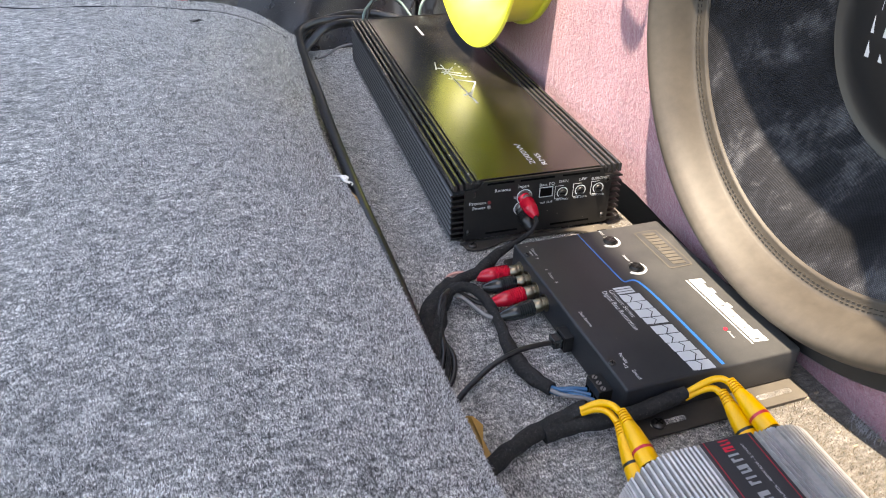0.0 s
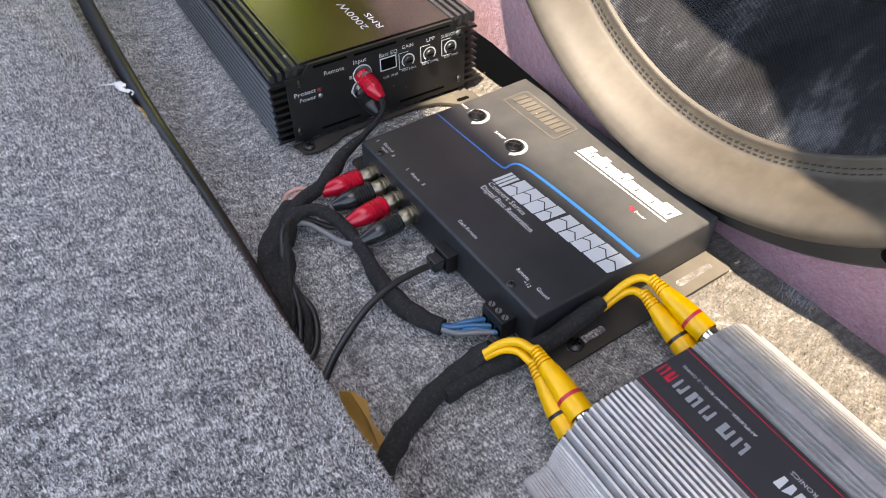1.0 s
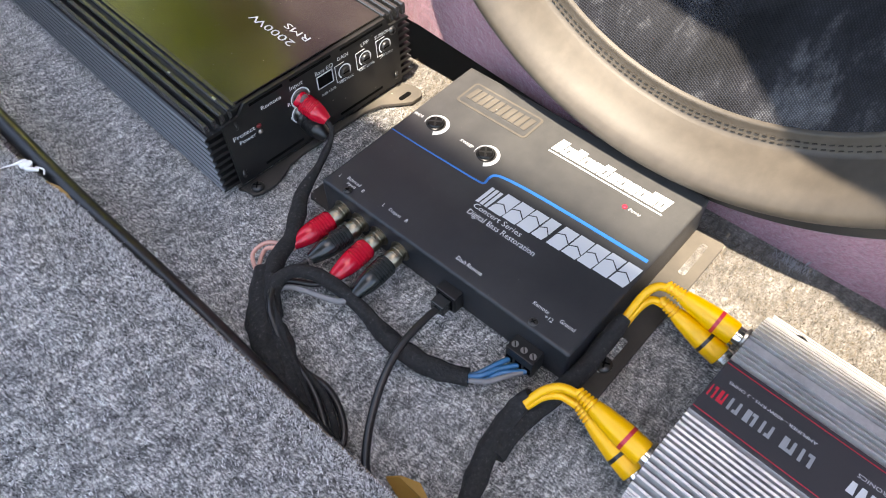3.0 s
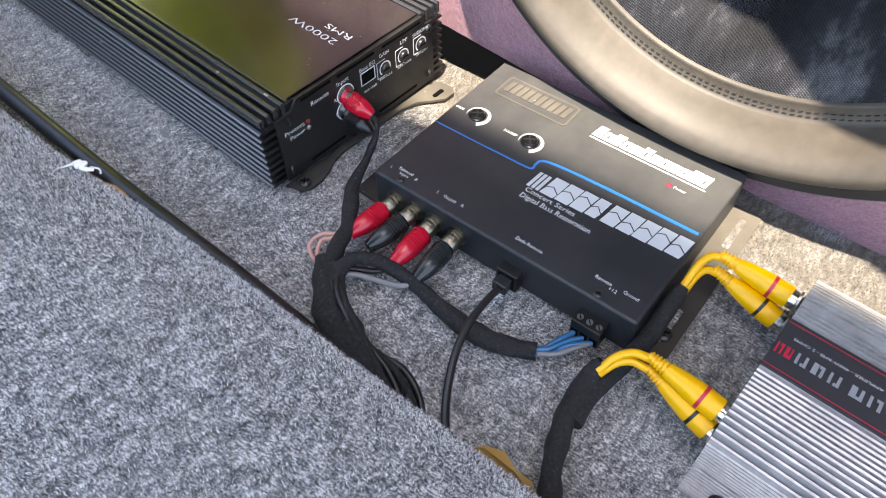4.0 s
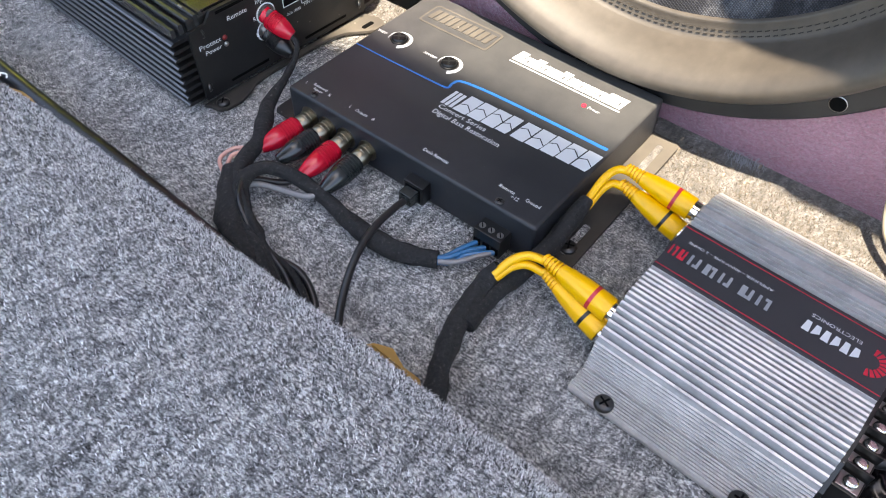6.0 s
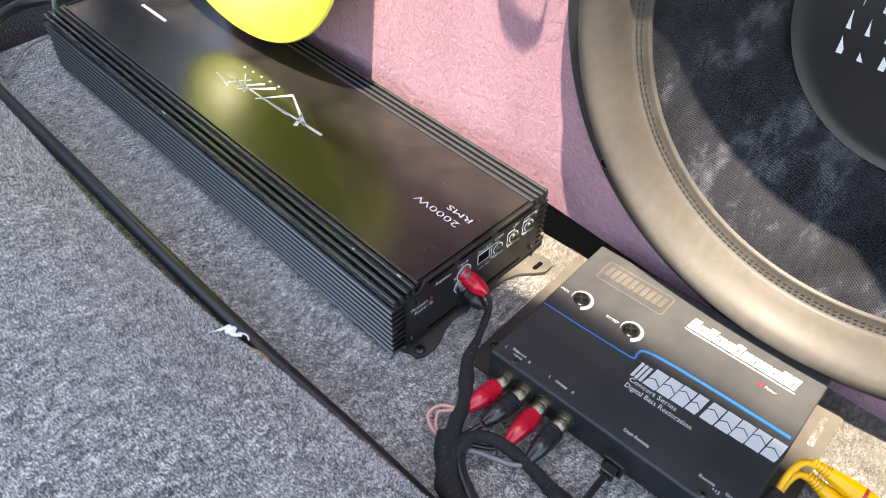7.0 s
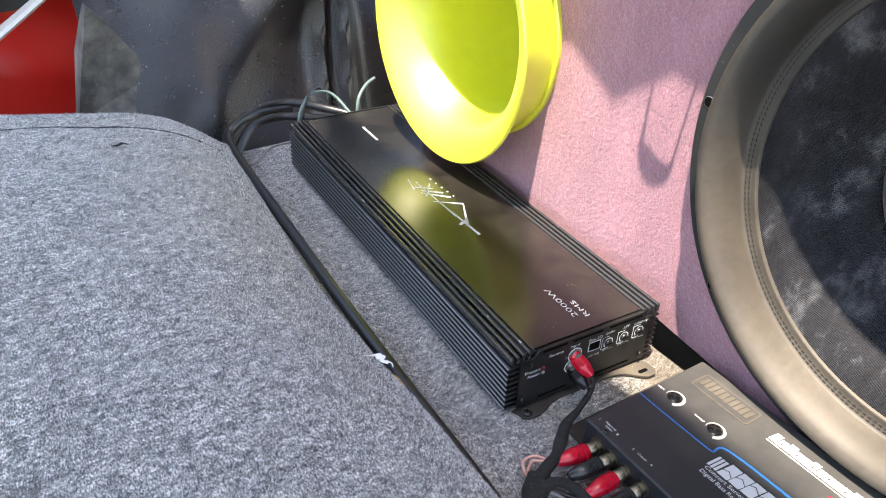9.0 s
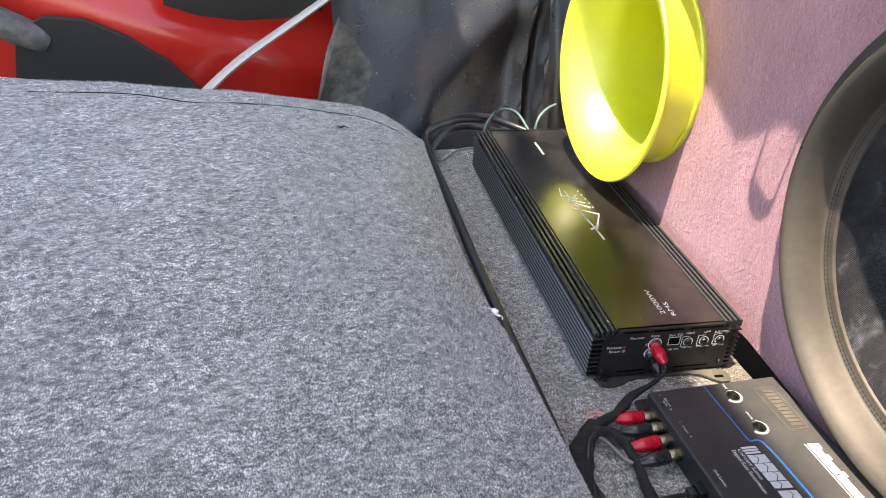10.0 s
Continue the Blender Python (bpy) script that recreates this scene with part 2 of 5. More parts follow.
def trim_mat():
    """Scuffed glossy black moulded plastic with a leather grain."""
    m = mat("black_grained_trim", (0.012, 0.012, 0.013), 0.3)
    g = node(m, "ShaderNodeTexVoronoi", Scale=420.0)
    link(m, coords(m), g.inputs["Vector"])
    n = noise_tex(m, 12, 5, 0.7)
    scuff = noise_tex(m, 22, 6, 0.75, (1, 1, 1.4), (0.4, 0.8, 0))
    nick = noise_tex(m, 240, 2, 0.5)
    marks = mixed(m, 1.0, ramp(m, nick, [(0.7, grey(0)), (0.74, grey(1))]), ramp(m, n, [(0.45, grey(0)), (0.6, grey(1))]), "MULTIPLY")
    c = ramp(m, scuff, [(0.665, (0.004, 0.004, 0.005)), (0.70, (0.075, 0.077, 0.08))])
    setin(m, "Base Color", mixed(m, marks, c, (0.3, 0.3, 0.29)))
    setin(m, "Roughness", ramp(m, n, [(0.3, grey(0.24)), (0.7, grey(0.36))]))
    bump(m, g.outputs["Distance"], 0.45, 0.0012)
    m.node_tree.nodes["Principled BSDF"].inputs["Specular IOR Level"].default_value = 0.6
    return m


TRIM = trim_mat()
GREYTRIM = black_metal("grey_dusty_trim", (0.06, 0.06, 0.06), 0.5, 0.9, (0.26, 0.25, 0.23))
REDPAINT = mat("red_car_paint", (0.58, 0.02, 0.013), 0.3)
REDPAINT.node_tree.nodes["Principled BSDF"].inputs["Coat Weight"].default_value = 0.6
SILVERTRIM = mat("pale_silver_strip", (0.55, 0.53, 0.5), 0.4)
STRAP = mat("grey_woven_strap", (0.22, 0.22, 0.225), 0.7)
bump(STRAP, noise_tex(STRAP, 700, 2, 0.5, (0.2, 1, 1)), 0.4, 0.0008)
CAPY = mat("yellow_film_capacitor", (0.72, 0.6, 0.02), 0.35)
DIM = mat("dull_grey_print", (0.24, 0.25, 0.26), 0.5)
LABEL = mat("dark_grey_label", (0.03, 0.03, 0.033), 0.4)
FUZZ = mat("grey_carpet_fibre", (0.34, 0.34, 0.35), 1.0)
INTERIOR = mat("dark_car_interior", (0.02, 0.02, 0.02), 0.9)


# ---------------------------------------------------------------- mesh helpers
def finish(name, bm, material, parent=None, label="", smooth=None):
    me = bpy.data.meshes.new(name)
    bmesh.ops.recalc_face_normals(bm, faces=bm.faces)
    bm.to_mesh(me)
    bm.free()
    me.materials.append(material)
    if smooth is not None:
        for p in me.polygons:
            p.use_smooth = True
        me.set_sharp_from_angle(angle=radians(smooth))
    ob = new(name, me)
    if parent:
        ob.parent = parent
    if label:
        ob["label"] = label
    return ob


def part(name, bm, material, parent, label="", smooth=None):
    return finish(name, bm, material, parent, label, smooth)


def thing(name, m, label, category, group=""):
    ob = new(name)
    ob.empty_display_size = 0.02
    ob.matrix_world = m
    return tagged(ob, label, category, group)


def box(lo, hi, bevel=0.0, segs=2):
    bm = bmesh.new()
    bmesh.ops.create_cube(bm, size=1)
    for v in bm.verts:
        v.co = [lo[i] + (v.co[i] + 0.5) * (hi[i] - lo[i]) for i in range(3)]
    if bevel:
        bmesh.ops.bevel(bm, geom=bm.edges[:], offset=bevel, segments=segs, affect="EDGES", profile=0.6)
    return bm


def add(bm, other, m=None):
    """Copies the other mesh, moved by m, into bm."""
    me = bpy.data.meshes.new("tmp")
    if m is not None:
        bmesh.ops.transform(other, matrix=m, verts=other.verts)
    other.to_mesh(me)
    other.free()
    bm.from_mesh(me)
    bpy.data.meshes.remove(me)
    return bm


def prism(profile, y0, y1, cap=True):
    """A profile of (x, z) pushed along y."""
    bm = bmesh.new()
    a = [bm.verts.new((x, y0, z)) for x, z in profile]
    b = [bm.verts.new((x, y1, z)) for x, z in profile]
    n = len(profile)
    for i in range(n):
        bm.faces.new((a[i], a[(i + 1) % n], b[(i + 1) % n], b[i]))
    if cap:
        bm.faces.new(a[::-1])
        bm.faces.new(b)
    return bm


def slab(outline, z0, z1):
    """An outline of (x, y) raised from z0 to z1."""
    bm = bmesh.new()
    a = [bm.verts.new((x, y, z0)) for x, y in outline]
    b = [bm.verts.new((x, y, z1)) for x, y in outline]
    n = len(outline)
    for i in range(n):
        bm.faces.new((a[i], a[(i + 1) % n], b[(i + 1) % n], b[i]))
    bm.faces.new(a[::-1])
    bm.faces.new(b)
    return bm


def lathe(profile, segs=48, closed=False):
    """A profile of (r, h) turned round z."""
    bm = bmesh.new()
    rings = []
    for r, h in profile:
        if r < 1e-6:
            rings.append([bm.verts.new((0, 0, h))])
        else:
            rings.append([bm.verts.new((r * math.cos(2 * math.pi * i / segs), r * math.sin(2 * math.pi * i / segs), h)) for i in range(segs)])
    pairs = list(zip(rings, rings[1:])) + ([(rings[-1], rings[0])] if closed else [])
    for a, b in pairs:
        for i in range(segs):
            j = (i + 1) % segs
            if len(a) == 1 and len(b) > 1:
                bm.faces.new((a[0], b[i], b[j]))
            elif len(b) == 1 and len(a) > 1:
                bm.faces.new((a[i], b[0], a[j]))
            elif len(a) > 1:
                bm.faces.new((a[i], a[j], b[j], b[i]))
    return bm


def along(points, per=8):
    """Points of a smooth line through the given ones (Catmull-Rom)."""
    p = [Vector(q) for q in points]
    p = [2 * p[0] - p[1]] + p + [2 * p[-1] - p[-2]]
    out = []
    for i in range(1, len(p) - 2):
        a, b, c, d = p[i - 1 : i + 3]
        for k in range(per):
            t = k / per
            out.append(0.5 * (2 * b + (c - a) * t + (2 * a - 5 * b + 4 * c - d) * t * t + (3 * b - a - 3 * c + d) * t**3))
    return out + [p[-2]]


def tube(points, radius, sides=10, per=8, wobble=0.0, flat=1.0):
    """A cable along the points; radius is one number or one for each point."""
    line = along(points, per)
    if isinstance(radius, (tuple, list)):
        steps = np.linspace(0, len(radius) - 1, len(line))
        radii = np.interp(steps, range(len(radius)), radius)
    else:
        radii = [radius] * len(line)
    bm = bmesh.new()
    rings, up = [], Vector((0, 0, 1))
    for i, c in enumerate(line):
        way = (line[min(i + 1, len(line) - 1)] - line[max(i - 1, 0)]).normalized()
        if abs(way.dot(up)) > 0.97:
            up = Vector((0.3, 1, 0.1)).normalized()
        side = way.cross(up).normalized()
        up = side.cross(way).normalized()
        r = radii[i]
        ring = []
        for k in range(sides):
            a = 2 * math.pi * k / sides
            q = r * (1 + wobble * noise.noise(c * 90 + Vector((k, 0, 0))))
            ring.append(bm.verts.new(c + side * math.cos(a) * q + up * math.sin(a) * q * flat))
        rings.append(ring)
    for a, b in zip(rings, rings[1:]):
        for k in range(sides):
            bm.faces.new((a[k], a[(k + 1) % sides], b[(k + 1) % sides], b[k]))
    bm.faces.new(rings[0][::-1])
    bm.faces.new(rings[-1])
    return bm


def turn(base, tip):
    """The pose that stands local z on the line from base to tip."""
    base, tip = Vector(base), Vector(tip)
    return Matrix.Translation(base) @ (tip - base).to_track_quat("Z", "Y").to_matrix().to_4x4()


def ribbon(points, width, thick=0.00012, z=0.0):
    """A flat printed line on a plane, through (x, y) points."""
    bm = bmesh.new()
    line = along([(x, y, z) for x, y in points], 6)
    rows = []
    for i, c in enumerate(line):
        way = (line[min(i + 1, len(line) - 1)] - line[max(i - 1, 0)]).normalized()
        s = Vector((-way.y, way.x, 0))
        w = (width[0] + (width[1] - width[0]) * i / (len(line) - 1)) / 2
        rows.append((bm.verts.new(c + s * w), bm.verts.new(c - s * w)))
    for (a, b), (c, d) in zip(rows, rows[1:]):
        bm.faces.new((a, b, d, c))
    got = bmesh.ops.extrude_face_region(bm, geom=bm.faces[:])
    bmesh.ops.translate(bm, vec=(0, 0, thick), verts=[v for v in got["geom"] if isinstance(v, bmesh.types.BMVert)])
    return bm


def lettering(text, width, material, parent, m, height=None, name="lettering"):
    """Printed words: as wide as given, reading along local x."""
    cu = bpy.data.curves.new("words", "FONT")
    cu.body, cu.size, cu.extrude, cu.resolution_u = text, 1.0, 0.0, 2
    tmp = new("words", cu)
    me = bpy.data.meshes.new_from_object(tmp.evaluated_get(bpy.context.evaluated_depsgraph_get()))
    bpy.data.objects.remove(tmp)
    bpy.data.curves.remove(cu)
    me.name = name
    xs = [v.co.x for v in me.vertices]
    s = width / (max(xs) - min(xs))
    sy = s if height is None else height / 0.72
    for v in me.vertices:
        v.co = ((v.co.x - min(xs)) * s, v.co.y * sy, 0.00015)
    me.materials.clear()
    me.materials.append(material)
    ob = new(name, me)
    ob.parent = parent
    ob.matrix_basis = m
    return ob


def rounded(x0, y0, x1, y1, r, n=5):
    out = []
    for cx, cy, a0 in ((x1 - r, y1 - r, 0), (x0 + r, y1 - r, 90), (x0 + r, y0 + r, 180), (x1 - r, y0 + r, 270)):
        out += [(cx + r * math.cos(radians(a0 + 90 * k / n)), cy + r * math.sin(radians(a0 + 90 * k / n))) for k in range(n + 1)]
    return out


def screw_mesh(r=0.004, h=0.0022):
    """A pan-head screw with a cross slot, axis z."""
    bm = lathe([(r, 0), (r, h * 0.45), (r * 0.8, h * 0.85), (r * 0.45, h), (0, h)], 20)
    return bm


def add_screw(parent, m, r=0.004, h=0.0022, material=None, name="screw"):
    s = part(name, screw_mesh(r, h), material or SCREW, parent, "", 40)
    s.matrix_basis = m
    c = bmesh.new()
    add(c, box((-r * 0.62, -r * 0.1, h * 0.7), (r * 0.62, r * 0.1, h * 1.03)))
    add(c, box((-r * 0.1, -r * 0.62, h * 0.7), (r * 0.1, r * 0.62, h * 1.035)))
    part("cross_slot", c, HOLE, s)
    return s


# ---------------------------------------------------------------- structure
def smooth01(t):
    t = max(0.0, min(1.0, t))
    return t * t * (3 - 2 * t)


def sheet(name, xs, ys, height, material, thick=0.012, smooth=60):
    bm = bmesh.new()
    grid = [[bm.verts.new(height(x, y)) for x in xs] for y in ys]
    for r0, r1 in zip(grid, grid[1:]):
        for a, b, c, d in zip(r0, r0[1:], r1[1:], r1):
            bm.faces.new((a, b, c, d))
    got = bmesh.ops.extrude_face_region(bm, geom=bm.faces[:])
    bmesh.ops.translate(bm, vec=(0, 0, -thick), verts=[v for v in got["geom"] if isinstance(v, bmesh.types.BMVert)])
    return finish(name, bm, material, smooth=smooth)


def floor_z(x, y):
    """Carpeted floor: flat under the amplifiers, rising to the board's edge, with soft dents and a fold."""
    z = 0.016 * smooth01((-0.058 - x) / 0.05) * smooth01((y - 0.05) / 0.2)
    z += 0.006 * math.exp(-(((x + 0.075) / 0.022) ** 2)) * math.exp(-(((y - 0.232 + 0.5 * (x + 0.075)) / 0.014) ** 2))
    z += 0.012 * math.exp(-(((x + 0.095) / 0.018) ** 2) - (((y + 0.165) / 0.022) ** 2))
    if x < -0.045:
        z += 0.0022 * noise.noise((x * 30, y * 22, 3.0))
    z -= 0.05 * smooth01((y - 0.865) / 0.05)
    return z


def floor_vert(x, y):
    edge = 0.152 + 0.013 * smooth01((0.16 - y) / 0.15)
    return (min(x, edge), y, floor_z(x, y))


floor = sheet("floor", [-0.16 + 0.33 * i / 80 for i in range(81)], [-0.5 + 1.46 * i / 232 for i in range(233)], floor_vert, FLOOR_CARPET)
tagged(floor, "grey heather carpet on the boot floor", "floor", kind="structure")
under = finish("subfloor", box((-1.6, -1.0, -0.12), (0.6, 1.7, -0.1)), INTERIOR)
tagged(under, "dark bare metal under the boot carpet", "floor", kind="structure")


def edge_x(y):
    """Line of the board's right edge."""
    return -0.1145 - 0.0045 * smooth01((y - 0.27) / 0.08) + 0.034 * smooth01((y - 0.40) / 0.45)


def far_y(x):
    """Line of the board's far edge."""
    d = max(0.0, -0.10 - x)
    return 0.870 + 0.43 * d - 0.16 * d * d + 0.004 * math.sin(30 * x)


def board_vert(u, y):
    # u: 0 at the tucked foot of the edge, then over the rounded brow and away to the far side
    if u < 1:
        a = u * math.pi / 2
        x, z = edge_x(y) - 0.011 * (1 - math.cos(a)) + 0.002, 0.034 + 0.013 * math.sin(a)
        if u < 0.02:
            z = 0.006
    else:
        d = (u - 1) * 0.05
        x = edge_x(y) - 0.009 - d
        rise = 0.022 + 0.02 * smooth01((y - 0.1) / 0.5)
        z = 0.047 + rise * (1 - math.exp(-d / 0.055))
    far = far_y(x)
    s = smooth01((y - 0.40) / 0.465)
    yy = y + (far - 0.865) * s
    yy -= (1 - smooth01((u - 0.6) / 1.5)) * 0.032 * smooth01((y - 0.62) / 0.24)
    k = max(0.0, (y - 0.82) / 0.045)
    z -= 0.028 * k ** 2.2
    z += 0.0016 * noise.noise((x * 14, yy * 14, 0.0)) + 0.0007 * noise.noise((x * 60, yy * 60, 0.0))
    return (x, yy, z)


us = [i / 8 for i in range(9)] + [1 + 0.12 * i for i in range(1, 70)] + [9.3 + 0.5 * i for i in range(1, 16)]
ys = [-0.75 + i * 0.03 for i in range(20)] + [-0.15 + 0.0125 * i for i in range(72)] + [0.75 + 0.004 * i for i in range(31)]
bm = bmesh.new()
grid = [[bm.verts.new(board_vert(u, y)) for u in us] for y in ys]
for r0, r1 in zip(grid, grid[1:]):
    for a, b, c, d in zip(r0, r0[1:], r1[1:], r1):
        bm.faces.new((a, b, c, d))
board = finish("boot_board", bm, CARPET, smooth=70)
tagged(board, "loose grey heather carpet board over the boot floor", "boot board")
seam = part("seam", tube([board_vert(u, 0.785 - 0.006 * math.sin(u)) for u in (13, 10, 8, 6.5, 5, 4, 3, 2.2, 1.6, 1.2)], 0.0012, 6, 10, 0.5),
            mat("dark_seam_thread", (0.03, 0.03, 0.035), 0.9), board, "dark sewn seam")

tear = [board_vert(3.25 + 0.14 * i, 0.735 + 0.004 * (i % 2)) for i in range(4)]
part("tear", tube([(x, y, z + 0.0006) for x, y, z in tear], [0.0006, 0.0022, 0.0018, 0.0005], 6, 5, 0.6), mat("dark_tear", (0.02, 0.019, 0.017), 1.0), board, "small dark tear in the carpet")

HARDBOARD = mat("brown_hardboard_edge", (0.16, 0.115, 0.075), 0.6)
bump(HARDBOARD, noise_tex(HARDBOARD, 350, 3), 0.4, 0.001)
part("board_edge", tube([(edge_x(0.01 * k) + 0.0022, 0.01 * k, 0.0345 - 0.0006 * (k % 2)) for k in range(-30, 22, 4)], 0.0014, 6, 4), HARDBOARD, board, "bare brown hardboard edge")

# loose fibres standing out of the carpet, along its edges and over its near surface
def fibres(name, count, place, length, material, parent=None, label=""):
    verts, faces = [], []
    for _ in range(count):
        x, y, z = place()
        a = random.uniform(0, 2 * math.pi)
        lean, l = random.uniform(0.1, 0.9), random.uniform(0.4, 1.0) * length
        w = 0.00019
        dx, dy = math.cos(a), math.sin(a)
        k = len(verts)
        mx, my = x + dx * l * lean * 0.4, y + dy * l * lean * 0.4
        b = random.uniform(-0.5, 0.5) * l
        ex, ey, ez = x + dx * l * lean - dy * b, y + dy * l * lean + dx * b, z + l * (1 - lean * 0.8)
        verts += [(x - dy * w, y + dx * w, z - 0.0006), (x + dy * w, y - dx * w, z - 0.0006), (mx + dy * w, my - dx * w, z + l * 0.5), (mx - dy * w, my + dx * w, z + l * 0.5), (ex, ey, ez)]
        faces += [(k, k + 1, k + 2, k + 3), (k + 3, k + 2, k + 4)]
    me = bpy.data.meshes.new(name)
    me.from_pydata(verts, [], faces)
    me.materials.append(material)
    ob = new(name, me)
    if parent:
        ob.parent = parent
    tagged(ob, label, kind="stuff")
    return ob


def fibre_mat(name, a, b):
    m = mat(name, a, 1.0)
    g = m.node_tree.nodes.new("ShaderNodeNewGeometry")
    setin(m, "Base Color", ramp(m, g.outputs["Random Per Island"], [(0.0, a), (0.16, tuple(p * 1.5 for p in a)), (0.45, tuple((p + q) / 2.1 for p, q in zip(a, b))), (1.0, b)]))
    return m


FIBRE = fibre_mat("heather_fibres", (0.022, 0.022, 0.024), (0.98, 0.975, 0.96))


def on_board():
    u = 0.3 + 5.7 * random.random() ** 1.6
    return board_vert(u, random.uniform(-0.2, 0.865))


fibres("carpet_pile", 190000, on_board, 0.0038, FIBRE, board, "grey and white carpet pile")


def on_brow():
    return board_vert(random.uniform(0.3, 13), random.uniform(0.80, 0.868))


fibres("edge_pile", 9000, on_brow, 0.005, FIBRE, board, "frayed pale carpet edge")


def on_floor():
    x, y = random.uniform(-0.115, 0.085), random.uniform(-0.2, 0.86)
    x = -0.115 + (x + 0.115) * random.random() ** 0.3
    return (x, y, floor_z(x, y))


def on_strip():
    x, y = random.uniform(0.075, 0.152), random.uniform(-0.2, 0.3)
    return (x, y, floor_z(x, y))


SANDY = fibre_mat("sandy_fibres", (0.03, 0.025, 0.019), (0.26, 0.21, 0.15))
fibres("sandy_pile", 14000, on_strip, 0.0035, SANDY, floor, "carpet pile matted with sandy dirt")
fibres("floor_pile", 100000, on_floor, 0.003, FIBRE, floor, "grey carpet pile")

# speaker box: pink suede baffle with a round cut-out behind the woofer and one behind the port
WALL_X = 0.165
SUB_C = Vector((0.150, 0.040, 0.2425))
BOX_END = 0.715
bm = bmesh.new()
rim = [(-0.8, 0.62), (-0.8, -0.004), (-0.03, -0.003), (0.1, 0.006), (0.26, 0.022), (BOX_END, 0.022), (BOX_END, 0.62)]
loops = [rim] + [[(cy + r * math.cos(2 * math.pi * k / 72), cz + r * math.sin(2 * math.pi * k / 72)) for k in range(72)] for cy, cz, r in ((SUB_C.y, SUB_C.z, 0.202), (0.58, 0.235, 0.1115))]
edges = []
for pts in loops:
    vs = [bm.verts.new((WALL_X, y, z)) for y, z in pts]
    edges += [bm.edges.new((p, q)) for p, q in zip(vs, vs[1:] + vs[:1])]
bmesh.ops.triangle_fill(bm, use_beauty=True, edges=edges)
got = bmesh.ops.extrude_face_region(bm, geom=bm.faces[:])
bmesh.ops.translate(bm, vec=(0.018, 0, 0), verts=[v for v in got["geom"] if isinstance(v, bmesh.types.BMVert)])
baffle = finish("speaker_box", bm, PINK)
tagged(baffle, "large speaker box covered in pink suede", "speaker box")
part("end_panel", box((WALL_X + 0.0185, BOX_END - 0.018, 0.022), (0.75, BOX_END, 0.62)), PINK, baffle)
part("back_panel", box((0.75, -0.8, 0.022), (0.768, BOX_END, 0.62)), PINK, baffle)
part("top_panel", box((WALL_X + 0.0185, -0.8, 0.602), (0.75, BOX_END - 0.0185, 0.62)), PINK, baffle)
part("bottom_panel", box((WALL_X + 0.0185, -0.8, 0.022), (0.75, BOX_END - 0.0185, 0.04)), PINK, baffle)

# out-of-view additions that shade the boot and bounce light into it
# unseen slab, its right edge set where the sun patch begins
sun_blocker = finish("sun_blocker_slab", box((-1.75, -0.85, 2.50), (-0.506, 1.6, 2.56), 0.01), INTERIOR)
tagged(sun_blocker, "unseen dark slab added to keep sun off the left side", "roof", kind="structure")
# unseen slab, front edge bent to cast the shade on box and woofer
box_shade = finish("box_shade_slab", slab([(0.30, 1.3), (0.071, 1.3), (0.074, 0.40), (0.0655, 0.33), (0.0765, 0.27), (0.0725, 0.1), (0.068, -0.02), (0.034, -0.078), (0.0, -0.158), (0.0, -0.9), (0.30, -0.9)], 0.64, 0.66), INTERIOR)
tagged(box_shade, "unseen dark slab added to shade the speaker box", "shelf", kind="structure")
# unseen strap loop, placed for the shadow it casts on the pink box
loop = finish("pull_strap", tube([(0.105, 0.3010, 0.6450), (0.105, 0.3020, 0.5370), (0.105, 0.3025, 0.4670), (0.105, 0.3020, 0.4430), (0.105, 0.2930, 0.4310), (0.105, 0.2780, 0.4250), (0.105, 0.2650, 0.4310), (0.105, 0.2625, 0.4470), (0.105, 0.2603, 0.4780), (0.105, 0.2560, 0.5370), (0.105, 0.2530, 0.6450)],
                                 [0.0012, 0.0012, 0.0016, 0.0024, 0.0036, 0.0036, 0.0024, 0.0014, 0.0012, 0.0012, 0.0012], 8, 8, 0.0), INTERIOR, None, "unseen dark strap loop hanging before the speaker box", 50)
loop["category"] = "strap"
GROUND = mat("pale_concrete", (0.33, 0.31, 0.28), 0.9)
setin(GROUND, "Base Color", ramp(GROUND, noise_tex(GROUND, 3, 6, 0.6), [(0.3, (0.27, 0.255, 0.23)), (0.7, (0.38, 0.36, 0.33))]))
ground = finish("ground", box((-400, -400, -0.72), (400, 400, -0.66)), GROUND)
tagged(ground, "pale concrete ground round the car", "ground", kind="structure")
# unseen wall, added to close off the low sky at the far end
side = finish("wall_far", box((-1.6, 1.62, -0.1), (0.6, 1.66, 0.83)), INTERIOR)
tagged(side, "unseen dark wall added beyond the far trim", "wall", kind="structure")


# ---------------------------------------------------------------- big black amplifier
def screw_at(parent, x, y, z, rx=0, r=0.004, h=0.0022, material=None):
    return add_screw(parent, pose(x, y, z, rx, 0, random.uniform(0, 90)), r, h, material)


AW, AL, AZ0, AZ1 = 0.172, 0.535, 0.007, 0.0675
amp = thing("power_amplifier", pose(-0.0365, 0.2505, 0, 0, 0, -3.2), "long black finned car power amplifier screwed to the carpet", "amplifier")
part("body", box((0.014, 0.001, 0.008), (AW - 0.014, AL - 0.001, 0.0655), 0.001), BLACK, amp)
part("top_plate", box((0.0265, 0.003, 0.0640), (AW - 0.0225, AL - 0.003, 0.0672), 0.0008), AMP_TOP, amp, "glossy dark brushed top plate")


